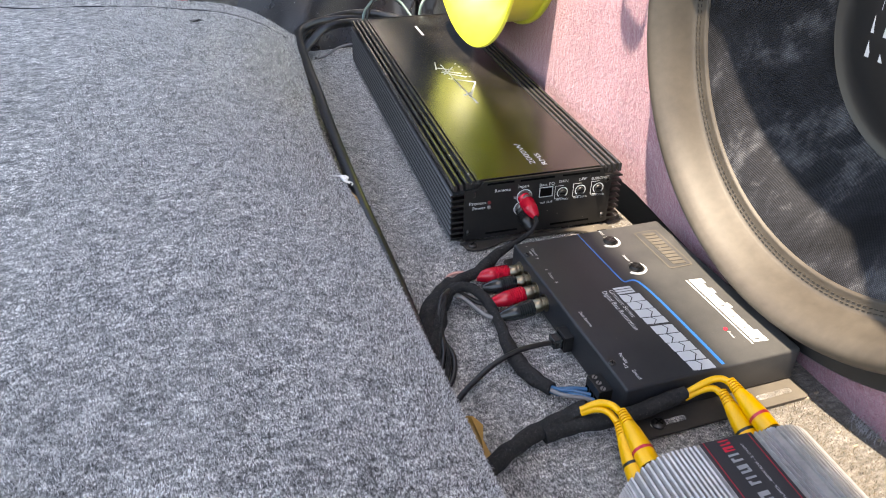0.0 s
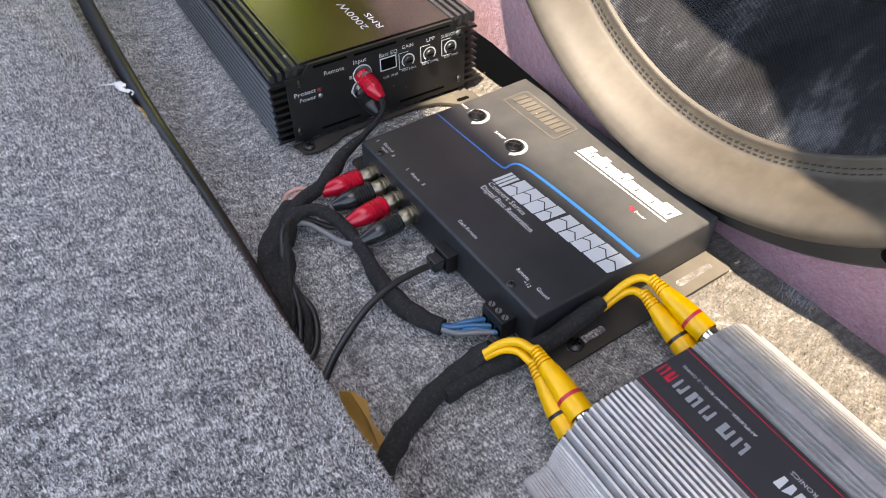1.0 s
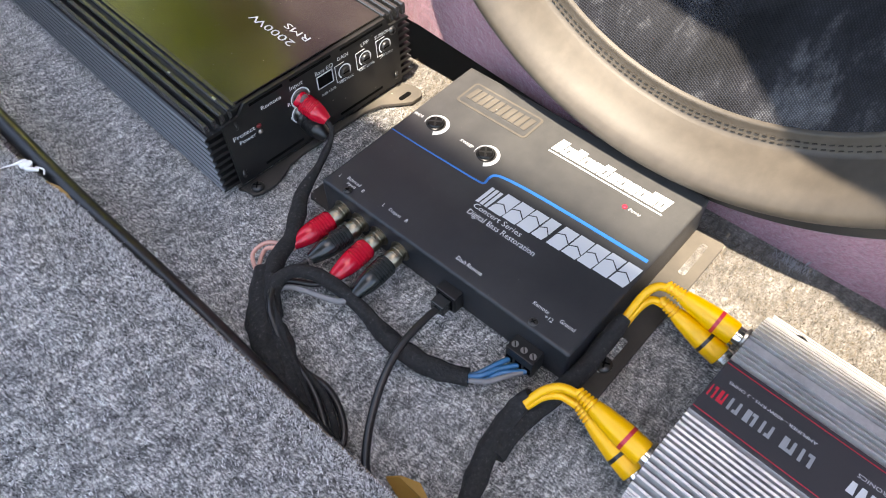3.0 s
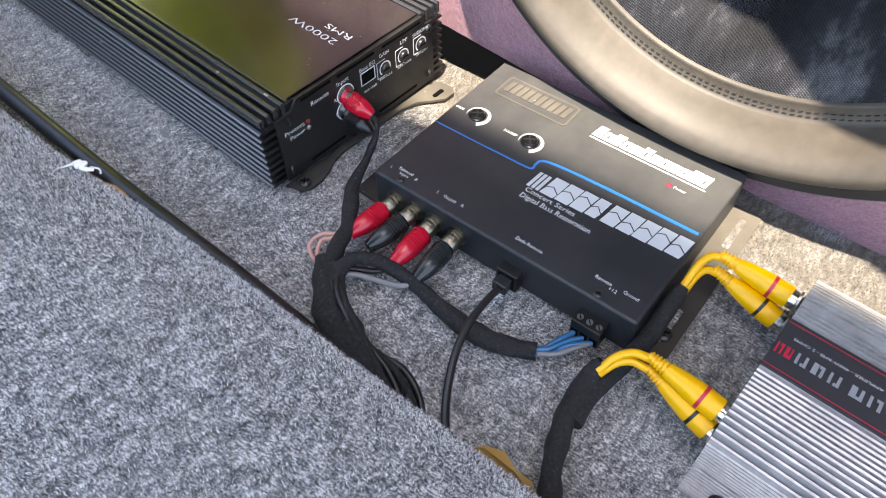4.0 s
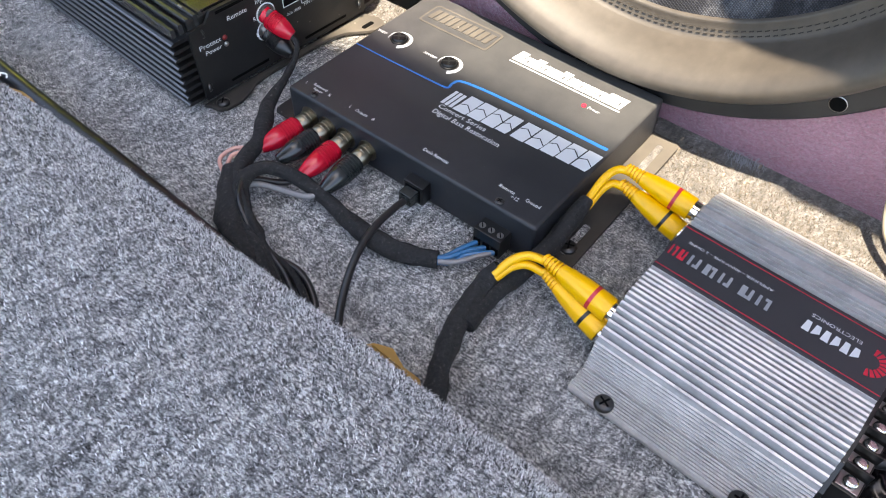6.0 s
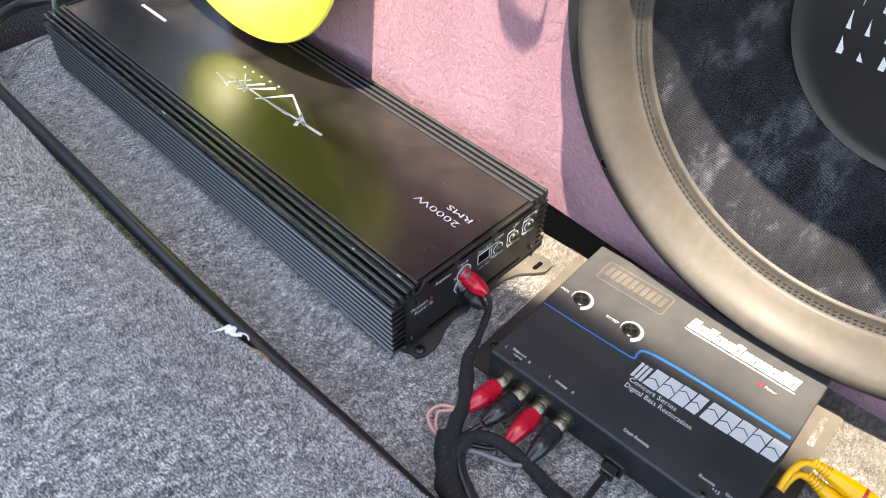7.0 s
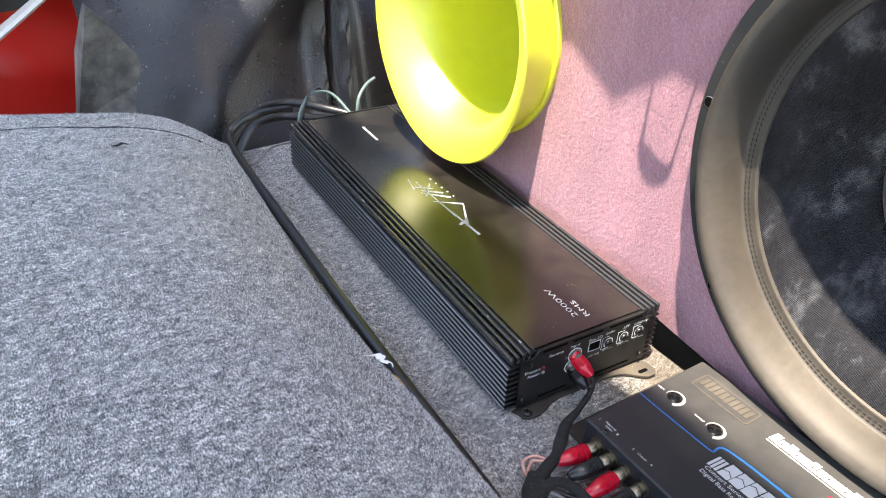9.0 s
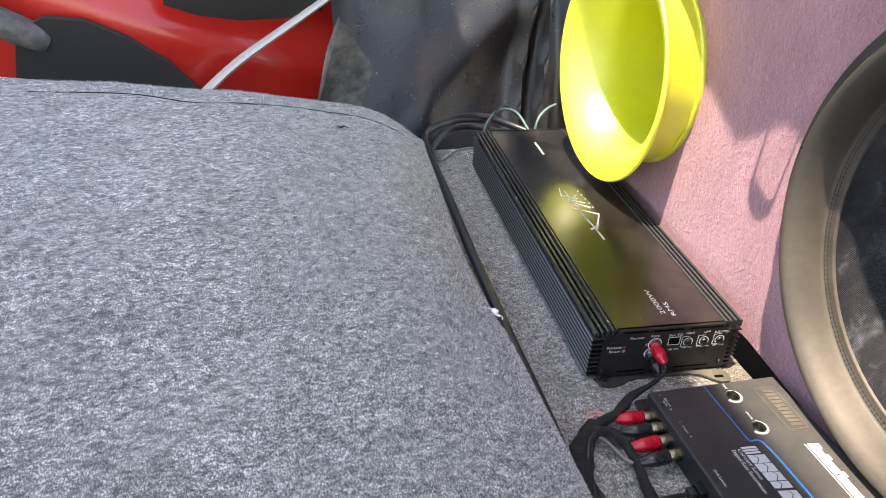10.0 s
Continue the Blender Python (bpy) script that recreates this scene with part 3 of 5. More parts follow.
def side_fins(mirror):
    """Nine fins on the flank and four ribs on the shoulder, each a mesh of its own."""
    for i in range(9):
        z = 0.0085 + i * 0.0058
        pr = [(0.0003, z - 0.0004), (0.0, z), (0.0, z + 0.0007), (0.0006, z + 0.0013), (0.0026, z + 0.0020), (0.0145, z + 0.0021), (0.0145, z - 0.0004)]
        pr = [(AW - x if mirror else x, zz) for x, zz in pr]
        fin = part("fin", prism(pr, 0.0, AL), AMP_SIDE, amp)
        # thin pale strip that draws the light caught by the fin's edge
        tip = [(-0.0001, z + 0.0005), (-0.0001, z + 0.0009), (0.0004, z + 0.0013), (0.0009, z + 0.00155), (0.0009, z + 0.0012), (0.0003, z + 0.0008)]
        part("edge_highlight", prism([(AW - x if mirror else x, zz) for x, zz in tip], 0.0, AL), AMP_EDGE, fin, "pale painted highlight on the fin edge")
    for i in range(4):
        x = 0.0025 + i * 0.0058
        top = 0.0685 - 0.0009 * (3 - i) * (0 if mirror else 1)
        pr = [(x, 0.060), (x, top - 0.0006), (x + 0.0006, top), (x + 0.0024, top), (x + 0.003, top - 0.0006), (x + 0.003, 0.060)]
        pr = [(AW - a if mirror else a, zz) for a, zz in pr]
        part("rib", prism(pr, 0.0, AL), AMP_FIN, amp)


side_fins(False)
side_fins(True)
part("edge_strip", prism([(0.0245, 0.0655), (0.0245, 0.0682), (0.0265, 0.0682), (0.0275, 0.0668), (0.0275, 0.0655)], 0.001, AL - 0.001), AMP_FIN, amp, "polished edge strip")

# end plates and their feet
plate = [(0.0125, 0.0075), (AW - 0.0125, 0.0075), (AW - 0.0125, 0.059), (AW - 0.020, 0.0595), (AW - 0.0235, 0.0672), (0.031, 0.0672), (0.0255, 0.0605), (0.0125, 0.0595)]
face = part("front_plate", prism(plate, -0.0022, 0.0), AMP_FACE, amp, "black front plate with white printing")
part("rear_plate", prism(plate, AL, AL + 0.0022), AMP_FACE, amp)
foot = [(0.010, 0.0), (0.160, 0.0), (0.160, -0.004), (0.163, -0.012), (0.163, -0.019), (0.159, -0.023), (0.150, -0.023), (0.143, -0.018), (0.132, -0.009),
        (0.118, -0.0055), (0.060, -0.0055), (0.048, -0.0075), (0.040, -0.0118), (0.030, -0.0150), (0.019, -0.0148), (0.0135, -0.0115), (0.0125, -0.0050)]
fl = part("mounting_foot", slab(foot, 0.002, 0.0042), FLANGE, amp, "dusty steel mounting foot")
part("slot", slab(rounded(0.145, -0.0165, 0.156, -0.0125, 0.0019), 0.0041, 0.0044), HOLE, fl)
part("mounting_foot", slab([(x, AL + 0.0022 - y) for x, y in foot], 0.002, 0.0042), FLANGE, amp)
screw_at(amp, 0.0198, -0.0085, 0.0042, 0, 0.0046, 0.003)
screw_at(amp, 0.0235, AL + 0.013, 0.0042, 0, 0.0046, 0.003)
for x, z in ((0.021, 0.0555), (0.0165, 0.0165), (AW - 0.0185, 0.0155), (AW - 0.018, 0.0545)):
    screw_at(face, x, -0.0022, z, 90, 0.0030, 0.0018)
for x0, x1, z in ((0.034, 0.06, 0.0635), (0.066, 0.1, 0.0632), (0.108, 0.146, 0.0632), (0.034, 0.066, 0.0115), (0.1, 0.14, 0.0115)):
    part("vent_slot", box((x0, -0.0026, z), (x1, -0.0021, z + 0.0018)), HOLE, face)
for z, mtl, lab in ((0.0455, mat("dark_red_lamp", (0.16, 0.01, 0.012), 0.4), "small red warning lamp"), (0.0405, STEEL, "small grey lamp")):
    led = part("indicator", lathe([(0.0018, 0), (0.0018, 0.0006), (0.001, 0.0012), (0, 0.0014)], 14), mtl, face, lab, 40)
    led.matrix_basis = pose(0.0365, -0.0022, z, 90)


def front_word(s, x, z, w, h=0.0036):
    lettering(s, w, WHITE, face, pose(x, -0.0023, z, 90), h)


for s, x, z, w, h in (("Protect", 0.017, 0.0445, 0.0165, 0.0036), ("Power", 0.0205, 0.0393, 0.0125, 0.0034), ("Remote", 0.0415, 0.0552, 0.0155, 0.0034), ("Input", 0.0645, 0.0565, 0.0105, 0.0036),
                   ("R", 0.0605, 0.0455, 0.0022, 0.003), ("L", 0.0605, 0.0335, 0.002, 0.003), ("Bass EQ", 0.0855, 0.0555, 0.015, 0.0032), ("GAIN", 0.1045, 0.0567, 0.0095, 0.003),
                   ("LPF", 0.1255, 0.0565, 0.007, 0.003), ("SUBSONIC", 0.138, 0.0555, 0.0175, 0.0028), ("MIN MAX", 0.1035, 0.0378, 0.0125, 0.0022),
                   ("50Hz 250Hz", 0.121, 0.0378, 0.0145, 0.0022), ("OFF 50Hz", 0.1405, 0.0378, 0.0125, 0.0022), ("0dB", 0.0875, 0.0368, 0.005, 0.0022), ("18dB", 0.094, 0.0368, 0.006, 0.0022)):
    front_word(s, x, z, w, h)
for cx, cz in ((0.071, 0.0468), (0.069, 0.0348)):
    jk = part("input_jack", lathe([(0.0062, 0), (0.0062, 0.001), (0.0042, 0.001), (0.0042, 0.007), (0.0030, 0.007), (0.0030, 0.001), (0, 0.001)], 24), STEEL, face, "steel input jack", 40)
    jk.matrix_basis = pose(cx, -0.0022, cz, 90)
    rg = part("printed_ring", lathe([(0.0078, 0.0), (0.0078, 0.0002), (0.0068, 0.0002), (0.0068, 0)], 28), WHITE, face)
    rg.matrix_basis = pose(cx, -0.0022, cz, 90)
for cx in (0.1092, 0.1277, 0.1462):
    kb = part("trim_pot", lathe([(0.0036, 0), (0.0036, 0.0016), (0.0031, 0.0022), (0, 0.0022)], 20), SCREW, face, "small slotted adjuster", 40)
    kb.matrix_basis = pose(cx, -0.0022, 0.0462, 90)
    part("slot", box((-0.0028, -0.0005, 0.0021), (0.0028, 0.0005, 0.0023)), HOLE, kb)
    arc = bmesh.new()
    for k in range(20):
        a0, a1 = radians(-50 + 14 * k), radians(-50 + 14 * (k + 1))
        q = [arc.verts.new((r * math.cos(a), r * math.sin(a), 0.0002)) for r, a in ((0.0046, a0), (0.0056, a0), (0.0056, a1), (0.0046, a1))]
        arc.faces.new(q)
    part("scale", arc, WHITE, face).matrix_basis = pose(cx, -0.0022, 0.0462, 90)
    for dz in (-0.0059, 0.0075):
        part("printed_line", box((cx - 0.0075, -0.0024, 0.0462 + dz - 0.0003), (cx + 0.0005, -0.0021, 0.0462 + dz)), WHITE, face)
    part("printed_line", box((cx - 0.0078, -0.0024, 0.0402), (cx - 0.0073, -0.0021, 0.0538)), WHITE, face)
part("bass_switch", box((0.0865, -0.0026, 0.0445), (0.0985, -0.0021, 0.0535)), HOLE, face)
for lo, hi in (((0.0857, 0.0438), (0.0993, 0.0444)), ((0.0857, 0.0536), (0.0993, 0.0542)), ((0.0857, 0.0438), (0.0863, 0.0542)), ((0.0987, 0.0438), (0.0993, 0.0542))):
    part("printed_line", box((lo[0], -0.0027, lo[1]), (hi[0], -0.0021, hi[1])), WHITE, face)

# chips in the black finish
for x, y, z, l in ((0.0035, 0.297, 0.0660, 0.006), (0.0003, 0.302, 0.0425, 0.0035), (0.0148, 0.055, 0.0684, 0.0025), (0.0003, 0.19, 0.0368, 0.0025), (0.0205, 0.012, 0.0686, 0.004)):
    part("chip", box((x - 0.0007, y, z), (x + 0.0009, y + l, z + 0.0006), 0.0003, 1), STEEL, amp, "bare metal chip")

# printing on the top
lettering("2000W", 0.046, WHITE, amp, pose(0.0905, 0.0215, 0.0672, 0, 0, 90), 0.0060)
lettering("RMS", 0.0245, WHITE, amp, pose(0.1005, 0.0175, 0.0672, 0, 0, 90), 0.0052)
for k in range(9):
    y0 = 0.4365 + k * 0.0052
    part("model_mark", slab([(0.0847, y0), (0.0847, y0 + 0.0041), (0.0882 - 0.0006 * (k % 2), y0 + 0.0041), (0.0882, y0 + 0.0008)], 0.0671, 0.0674), PALE, amp, "white printed mark")
for x0, y0, x1, y1, w in ((0.083, 0.179, 0.079, 0.262, 0.0022), (0.081, 0.20, 0.101, 0.243, 0.0026), (0.101, 0.243, 0.073, 0.262, 0.0022), (0.075, 0.205, 0.089, 0.214, 0.003), (0.080, 0.222, 0.077, 0.312, 0.002),
                          (0.096, 0.262, 0.07, 0.286, 0.0028), (0.093, 0.275, 0.073, 0.29, 0.0026), (0.072, 0.277, 0.09, 0.301, 0.0018), (0.07, 0.301, 0.088, 0.289, 0.0022), (0.067, 0.296, 0.072, 0.322, 0.0016)):
    part("logo_stroke", ribbon([(x0, y0), ((x0 + x1) / 2, (y0 + y1) / 2), (x1, y1)], (w * 1.3, w * 0.5), 0.0002, 0.0672), PALE, amp)
for k in range(5):
    part("logo_dot", box((0.099 - k * 0.001, 0.262 + k * 0.012, 0.0671), (0.101 - k * 0.001, 0.264 + k * 0.012, 0.0674)), PALE, amp)


# ---------------------------------------------------------------- bass processor
proc = thing("bass_processor", pose(0, 0, 0.0008, 0, 0.8, 0), "flat black bass processor box with blue and white printing", "bass processor")
PW, PL, PT = 0.1445, 0.190, 0.0330
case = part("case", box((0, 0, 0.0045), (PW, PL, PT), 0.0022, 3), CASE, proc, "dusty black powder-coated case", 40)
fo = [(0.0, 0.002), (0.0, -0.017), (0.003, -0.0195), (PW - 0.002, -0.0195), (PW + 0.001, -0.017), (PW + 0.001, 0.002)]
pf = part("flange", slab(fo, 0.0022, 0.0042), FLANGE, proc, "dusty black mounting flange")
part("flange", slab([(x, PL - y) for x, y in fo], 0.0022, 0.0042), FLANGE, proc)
for x0, x1 in ((0.018, 0.046), (0.106, 0.136)):
    part("slot", slab(rounded(x0, -0.0125, x1, -0.0078, 0.0022), 0.0041, 0.0044), FLOOR_CARPET, pf, "slot showing carpet")
screw_at(proc, 0.0235, -0.0104, 0.0044, 0, 0.0052, 0.003)
screw_at(proc, 0.0235, PL + 0.0104, 0.0044, 0, 0.0052, 0.003)
screw_at(case, 0.0044, 0.171, PT, 0, 0.0027, 0.0012)
screw_at(case, 0.0044, 0.027, PT, 0, 0.0027, 0.0012)


def top_word(s, x, y, w, h, mtl=WHITE):
    lettering(s, w, mtl, case, pose(x, y, PT, 0, 0, -90), h)


for s, x, y, w, h in (("Concert Series", 0.0452, 0.1045, 0.036, 0.0040), ("Digital Bass Restoration", 0.0392, 0.1042, 0.050, 0.0042), ("Dash Remote", 0.0090, 0.0862, 0.0185, 0.0028), ("Remote", 0.0135, 0.0345, 0.0105, 0.0027),
                      ("+12", 0.0105, 0.0245, 0.0052, 0.0027), ("Ground", 0.0135, 0.0165, 0.0095, 0.0027), ("L", 0.0090, 0.1838, 0.0012, 0.0025), ("Balanced", 0.0112, 0.1785, 0.0110, 0.0025), ("Inputs", 0.0080, 0.1755, 0.007, 0.0022),
                      ("R", 0.0092, 0.1640, 0.0018, 0.0025), ("L", 0.0095, 0.1462, 0.0012, 0.0025), ("Outputs", 0.0095, 0.141, 0.0095, 0.0025), ("R", 0.0095, 0.1275, 0.0018, 0.0025),
                      ("WIDE", 0.0822, 0.188, 0.0075, 0.0024), ("SWEEP", 0.0824, 0.147, 0.0105, 0.0024), ("Power", 0.1040, 0.0322, 0.0082, 0.0026)):
    top_word(s, x, y, w, h)
for cy in (0.1697, 0.1265):
    kn = part("knob", lathe([(0.0062, 0), (0.0062, 0.0006), (0.0054, 0.0010), (0.0052, 0.0020), (0.0046, 0.0026), (0.0, 0.0026)], 28), KNOB, case, "small black slotted knob", 40)
    kn.matrix_basis = pose(0.0838, cy, PT, 0, 0, 35)
    cr = bmesh.new()
    add(cr, box((-0.0042, -0.0006, 0.0020), (0.0042, 0.0006, 0.0029)))
    add(cr, box((-0.0006, -0.0042, 0.0020), (0.0006, 0.0042, 0.00285)))
    part("slot", cr, SCREW, kn)
    arc = bmesh.new()
    n = 26
    for k in range(n):
        a0, a1 = radians(115 - 265 * k / n), radians(115 - 265 * (k + 1) / n)
        w0, w1 = 0.0002 + 0.0030 * k / n, 0.0002 + 0.0030 * (k + 1) / n
        arc.faces.new([arc.verts.new((r * math.cos(a), r * math.sin(a), 0.0002)) for r, a in ((0.0074, a0), (0.0074 + w0, a0), (0.0074 + w1, a1), (0.0074, a1))])
    part("scale", arc, PALE, case, "white crescent scale").matrix_basis = pose(0.0838, cy, PT)
part("blue_line", ribbon([(0.0618, 0.1885), (0.0620, 0.16), (0.0626, 0.135), (0.0630, 0.118), (0.0642, 0.1115), (0.0690, 0.1118), (0.0735, 0.1105), (0.0758, 0.104), (0.0775, 0.085), (0.0785, 0.05), (0.0790, 0.0028)], (0.0008, 0.0026), 0.00015, PT), BLUE, case, "blue printed line")


def jag_block(y0, w, x0, x1, k):
    """One blocky slanted shape of the printed mark, split by a crooked crack."""
    h, sl = x1 - x0, 0.0022
    f = 0.35 + 0.3 * ((k * 7) % 5) / 5
    a = [(x0 + h * (f + 0.02), y0 - sl * 0.5), (x0 + h * (f + 0.15), y0 - w * 0.45 - sl * 0.5), (x0 + h * (f - 0.1), y0 - w - sl * 0.5)]
    low = [(x0, y0)] + [(p - 0.0004, q) for p, q in a] + [(x0, y0 - w)]
    top = [(a[0][0] + 0.0006, a[0][1]), (x1, y0 - sl), (x1, y0 - w - sl), (a[2][0] + 0.0006, a[2][1]), (a[1][0] + 0.0006, a[1][1])]
    bm = slab(low, PT, PT + 0.00015)
    return add(bm, slab(top, PT, PT + 0.00015))


for k in range(9):
    y0 = 0.0965 - k * 0.01045
    bw = 0.0094 if k != 3 else 0.0074
    ob = part("mark_block", jag_block(y0, bw, 0.0500 + 0.0006 * k, 0.0672 + 0.0006 * k, k), PALE, case)
for k in range(3):
    part("mark_block", slab([(0.0500, 0.1062 - k * 0.0032), (0.0650, 0.1052 - k * 0.0032), (0.0650, 0.1030 - k * 0.0032), (0.0500, 0.1040 - k * 0.0032)], PT, PT + 0.00015), PALE, case)
for k in range(12):
    y0 = 0.0985 - 0.0069 * k
    tall = 0.0115 if k in (0, 2, 5, 10, 11) else 0.0088
    part("maker_mark", slab([(0.1160, y0), (0.1160 + tall, y0 - 0.0016), (0.1160 + tall, y0 - 0.0078), (0.1160, y0 - 0.0062)], PT, PT + 0.00015), WHITE, case)
    if k % 2:
        part("mark_gap", slab([(0.1185, y0 - 0.0030), (0.1185 + tall * 0.35, y0 - 0.0034), (0.1185 + tall * 0.35, y0 - 0.0046), (0.1185, y0 - 0.0042)], PT, PT + 0.0003), CASE, case)
part("fine_print", box((0.1132, 0.0150, PT), (0.1142, 0.0985, PT + 0.00015)), WHITE, case)
lamp = part("indicator", lathe([(0.0017, 0), (0.0016, 0.0008), (0, 0.0014)], 14), REDP, case, "small red lamp", 40)
lamp.matrix_basis = pose(0.1048, 0.0352, PT)
badge = part("badge", slab(rounded(0.1105, 0.1165, 0.1335, 0.1755, 0.003), PT, PT + 0.0005), FLANGE, case, "dusty embossed badge")
part("badge_face", slab(rounded(0.1120, 0.1180, 0.1320, 0.1740, 0.002), PT + 0.0004, PT + 0.0007), CASE, badge)
for k in range(10):
    y0 = 0.1715 - k * 0.0052
    part("raised_block", slab([(0.1165, y0), (0.1285, y0 - 0.001), (0.1285, y0 - 0.0048), (0.1165, y0 - 0.0038)], PT + 0.0006, PT + 0.0012), FLANGE, badge)

# sockets on the long face
JY = (0.1722, 0.1568, 0.1405, 0.1226)
for y in JY:
    j = part("socket", lathe([(0.0072, 0), (0.0072, 0.0012), (0.0050, 0.0012), (0.0050, 0.0065), (0.0044, 0.0070), (0.0036, 0.0070), (0, 0.0065)], 24), BRASS, case, "gold-plated socket", 40)
    j.matrix_basis = turn((0.0005, y, 0.0180), (-0.02, y, 0.0178))
    r2 = part("ring", lathe([(0.0056, 0.003), (0.0058, 0.0036), (0.0056, 0.0042), (0.0050, 0.0042), (0.0050, 0.003)], 24), BRASS, j, "", 40)
rj = part("phone_socket", box((-0.0075, 0.0725, 0.0075), (0.0005, 0.0875, 0.0215), 0.0008), BLACK, case, "black phone socket")
part("opening", box((-0.0078, 0.0745, 0.0095), (-0.0070, 0.0855, 0.0195)), HOLE, rj)
part("plug", box((-0.0150, 0.0752, 0.0105), (-0.0072, 0.0848, 0.0185), 0.0008), GREYPL, rj, "smoky phone plug")
tb = part("terminal_block", box((-0.0105, 0.0145, 0.0062), (0.0003, 0.0330, 0.0205), 0.0006), BLACK, case, "black three-way terminal block")
for y in (0.0176, 0.0237, 0.0298):
    s = part("terminal_screw", lathe([(0.0020, 0), (0.0020, 0.0005), (0, 0.0005)], 14), STEEL, tb, "", 40)
    s.matrix_basis = pose(-0.0062, y, 0.0204, 0, 0, 40)
    part("slot", box((-0.0018, -0.0003, 0.0004), (0.0018, 0.0003, 0.0006)), HOLE, s)
    part("wire_port", box((-0.0108, y - 0.0022, 0.0085), (-0.0103, y + 0.0022, 0.0135)), HOLE, tb)


# plugs in the sockets
def rca_plug(base, tip, shell, label, group="", squeeze=1.0, ring=BRASS, ring_label="worn gold collar"):
    """A barrel plug: metal collar, ribbed shell, tapered strain relief."""
    t = thing("rca_plug", turn(base, tip) @ Matrix.Diagonal((1, 1, squeeze, 1)), label, "plug", group)
    part("collar", lathe([(0.0056, -0.001), (0.0058, 0.0006), (0.0056, 0.0052), (0.0052, 0.0058), (0.0, 0.0058)], 24), ring, t, ring_label, 40)
    pr = [(0.0058, 0.0054)]
    for k in range(6):
        z = 0.0075 + k * 0.0021
        pr += [(0.0070, z), (0.0071, z + 0.0013), (0.0066, z + 0.0016)]
    pr += [(0.0069, 0.0205), (0.0062, 0.0265), (0.0047, 0.0335), (0.0036, 0.0375), (0.0, 0.0378)]
    part("shell", lathe(pr, 24), shell, t, "", 50)
    return t


PLUG_TIPS = ((-0.0400, 0.1785, 0.0150), (-0.0400, 0.1630, 0.0135), (-0.0405, 0.1420, 0.0140), (-0.0405, 0.1240, 0.0125))
for y, tip, shell, lab in zip(JY, PLUG_TIPS, (REDPL, GREYPL, REDPL, GREYPL), ("red plastic phono plug in the processor", "black plastic phono plug in the processor", "red plastic phono plug in the processor", "black plastic phono plug in the processor")):
    base = Vector((-0.0050, y, 0.0178))
    rca_plug(base, tip, shell, lab, "phono plugs in the processor", 0.9)
rca_plug((0.0332, 0.2445, 0.0466), (0.0385, 0.2215, 0.0340), REDPL, "red phono plug in the power amplifier", "", 0.62, REDPL, "")
rca_plug((0.0315, 0.2425, 0.0335), (0.0340, 0.2220, 0.0235), BLACK, "black phono plug in the power amplifier", "", 0.58, BLACK, "")


# ---------------------------------------------------------------- silver amplifier
ts = thing("four_channel_amplifier", pose(0.0270, -0.1190, 0, 0, 0, -2.6), "silver finned aluminium car amplifier with dark label", "amplifier")
TL = 0.0565
HALF = 0.0965


def ts_outline():
    """Half of the extrusion's arched and ribbed cross-section, from the foot to the middle."""
    out = [(-HALF, 0.002), (-HALF, 0.0046)]
    x = -HALF + 0.001
    while x < -0.079:
        out += [(x, 0.0062), (x + 0.0011, 0.0062), (x + 0.0013, 0.0052), (x + 0.0019, 0.0052)]
        x += 0.0021
    for k in range(9):
        z = 0.0075 + k * 0.0019
        xx = -0.0785 + 0.0055 * (k / 8) ** 1.3
        out += [(xx - 0.0008, z), (xx - 0.0008, z + 0.0009), (xx + 0.0006, z + 0.0011)]
    x = -0.0715
    while x < -0.0205:
        s = (x + 0.0715) / 0.030
        top = 0.0270 + 0.0155 * math.sin(min(1, s) * math.pi / 2) ** 0.8
        out += [(x, top - 0.0014), (x + 0.0003, top), (x + 0.0018, top + 0.0004), (x + 0.0021, top - 0.001), (x + 0.0025, top - 0.0034), (x + 0.0034, top - 0.0034)]
        x += 0.0037
    out += [(-0.0185, 0.0425)]
    return out


left = [(x if x > -0.018 else -0.018 + (x + 0.018) * 0.81, z) for x, z in ts_outline()]
HALF = 0.018 + (HALF - 0.018) * 0.81
pro = left + [(-x if x > -0.03 else -x + 0.004, z) for x, z in reversed(left)]
part("heat_sink", prism(pro, -TL, TL), ALU, ts, "ribbed silver heat sink")
lab = part("label_strip", box((-0.0180, -TL - 0.0002, 0.0420), (0.0180, TL + 0.0002, 0.0430), 0.0003), LABEL, ts, "dark grey label strip")
for x in (-0.0155, 0.0155):
    part("red_line", box((x - 0.00022, -TL, 0.0429), (x + 0.00022, TL, 0.0432)), REDP, lab)
# the name on the strip as plain blocks, the specification in words
for k, (y0, w, mtl) in enumerate(((0.0010, 0.0080, DIM), (0.0100, 0.0080, DIM), (0.0215, 0.0072, DIM), (0.0300, 0.0072, DIM), (0.0385, 0.0072, DIM), (0.0465, 0.0045, REDP), (0.0515, 0.0045, REDP))):
    x0, x1 = -0.0065, 0.0005
    for lo, hi in ((0.0, 0.24), (0.42 if k % 2 else 0.6, 0.84)):
        part("mark_block", slab([(x0, y0 + w * lo), (x0, y0 + w * hi * 0.96), (x1, y0 + w * hi), (x1, y0 + w * (lo + 0.06))], 0.0429, 0.0432), mtl, lab)
    part("mark_block", slab([(x0 if k % 3 else x1 - 0.0018, y0 + w * 0.24), (x0 if k % 3 else x1 - 0.0018, y0 + w * 0.42), (x0 + 0.0018 if k % 3 else x1, y0 + w * 0.42), (x0 + 0.0018 if k % 3 else x1, y0 + w * 0.24)], 0.0429, 0.0432), mtl, lab)
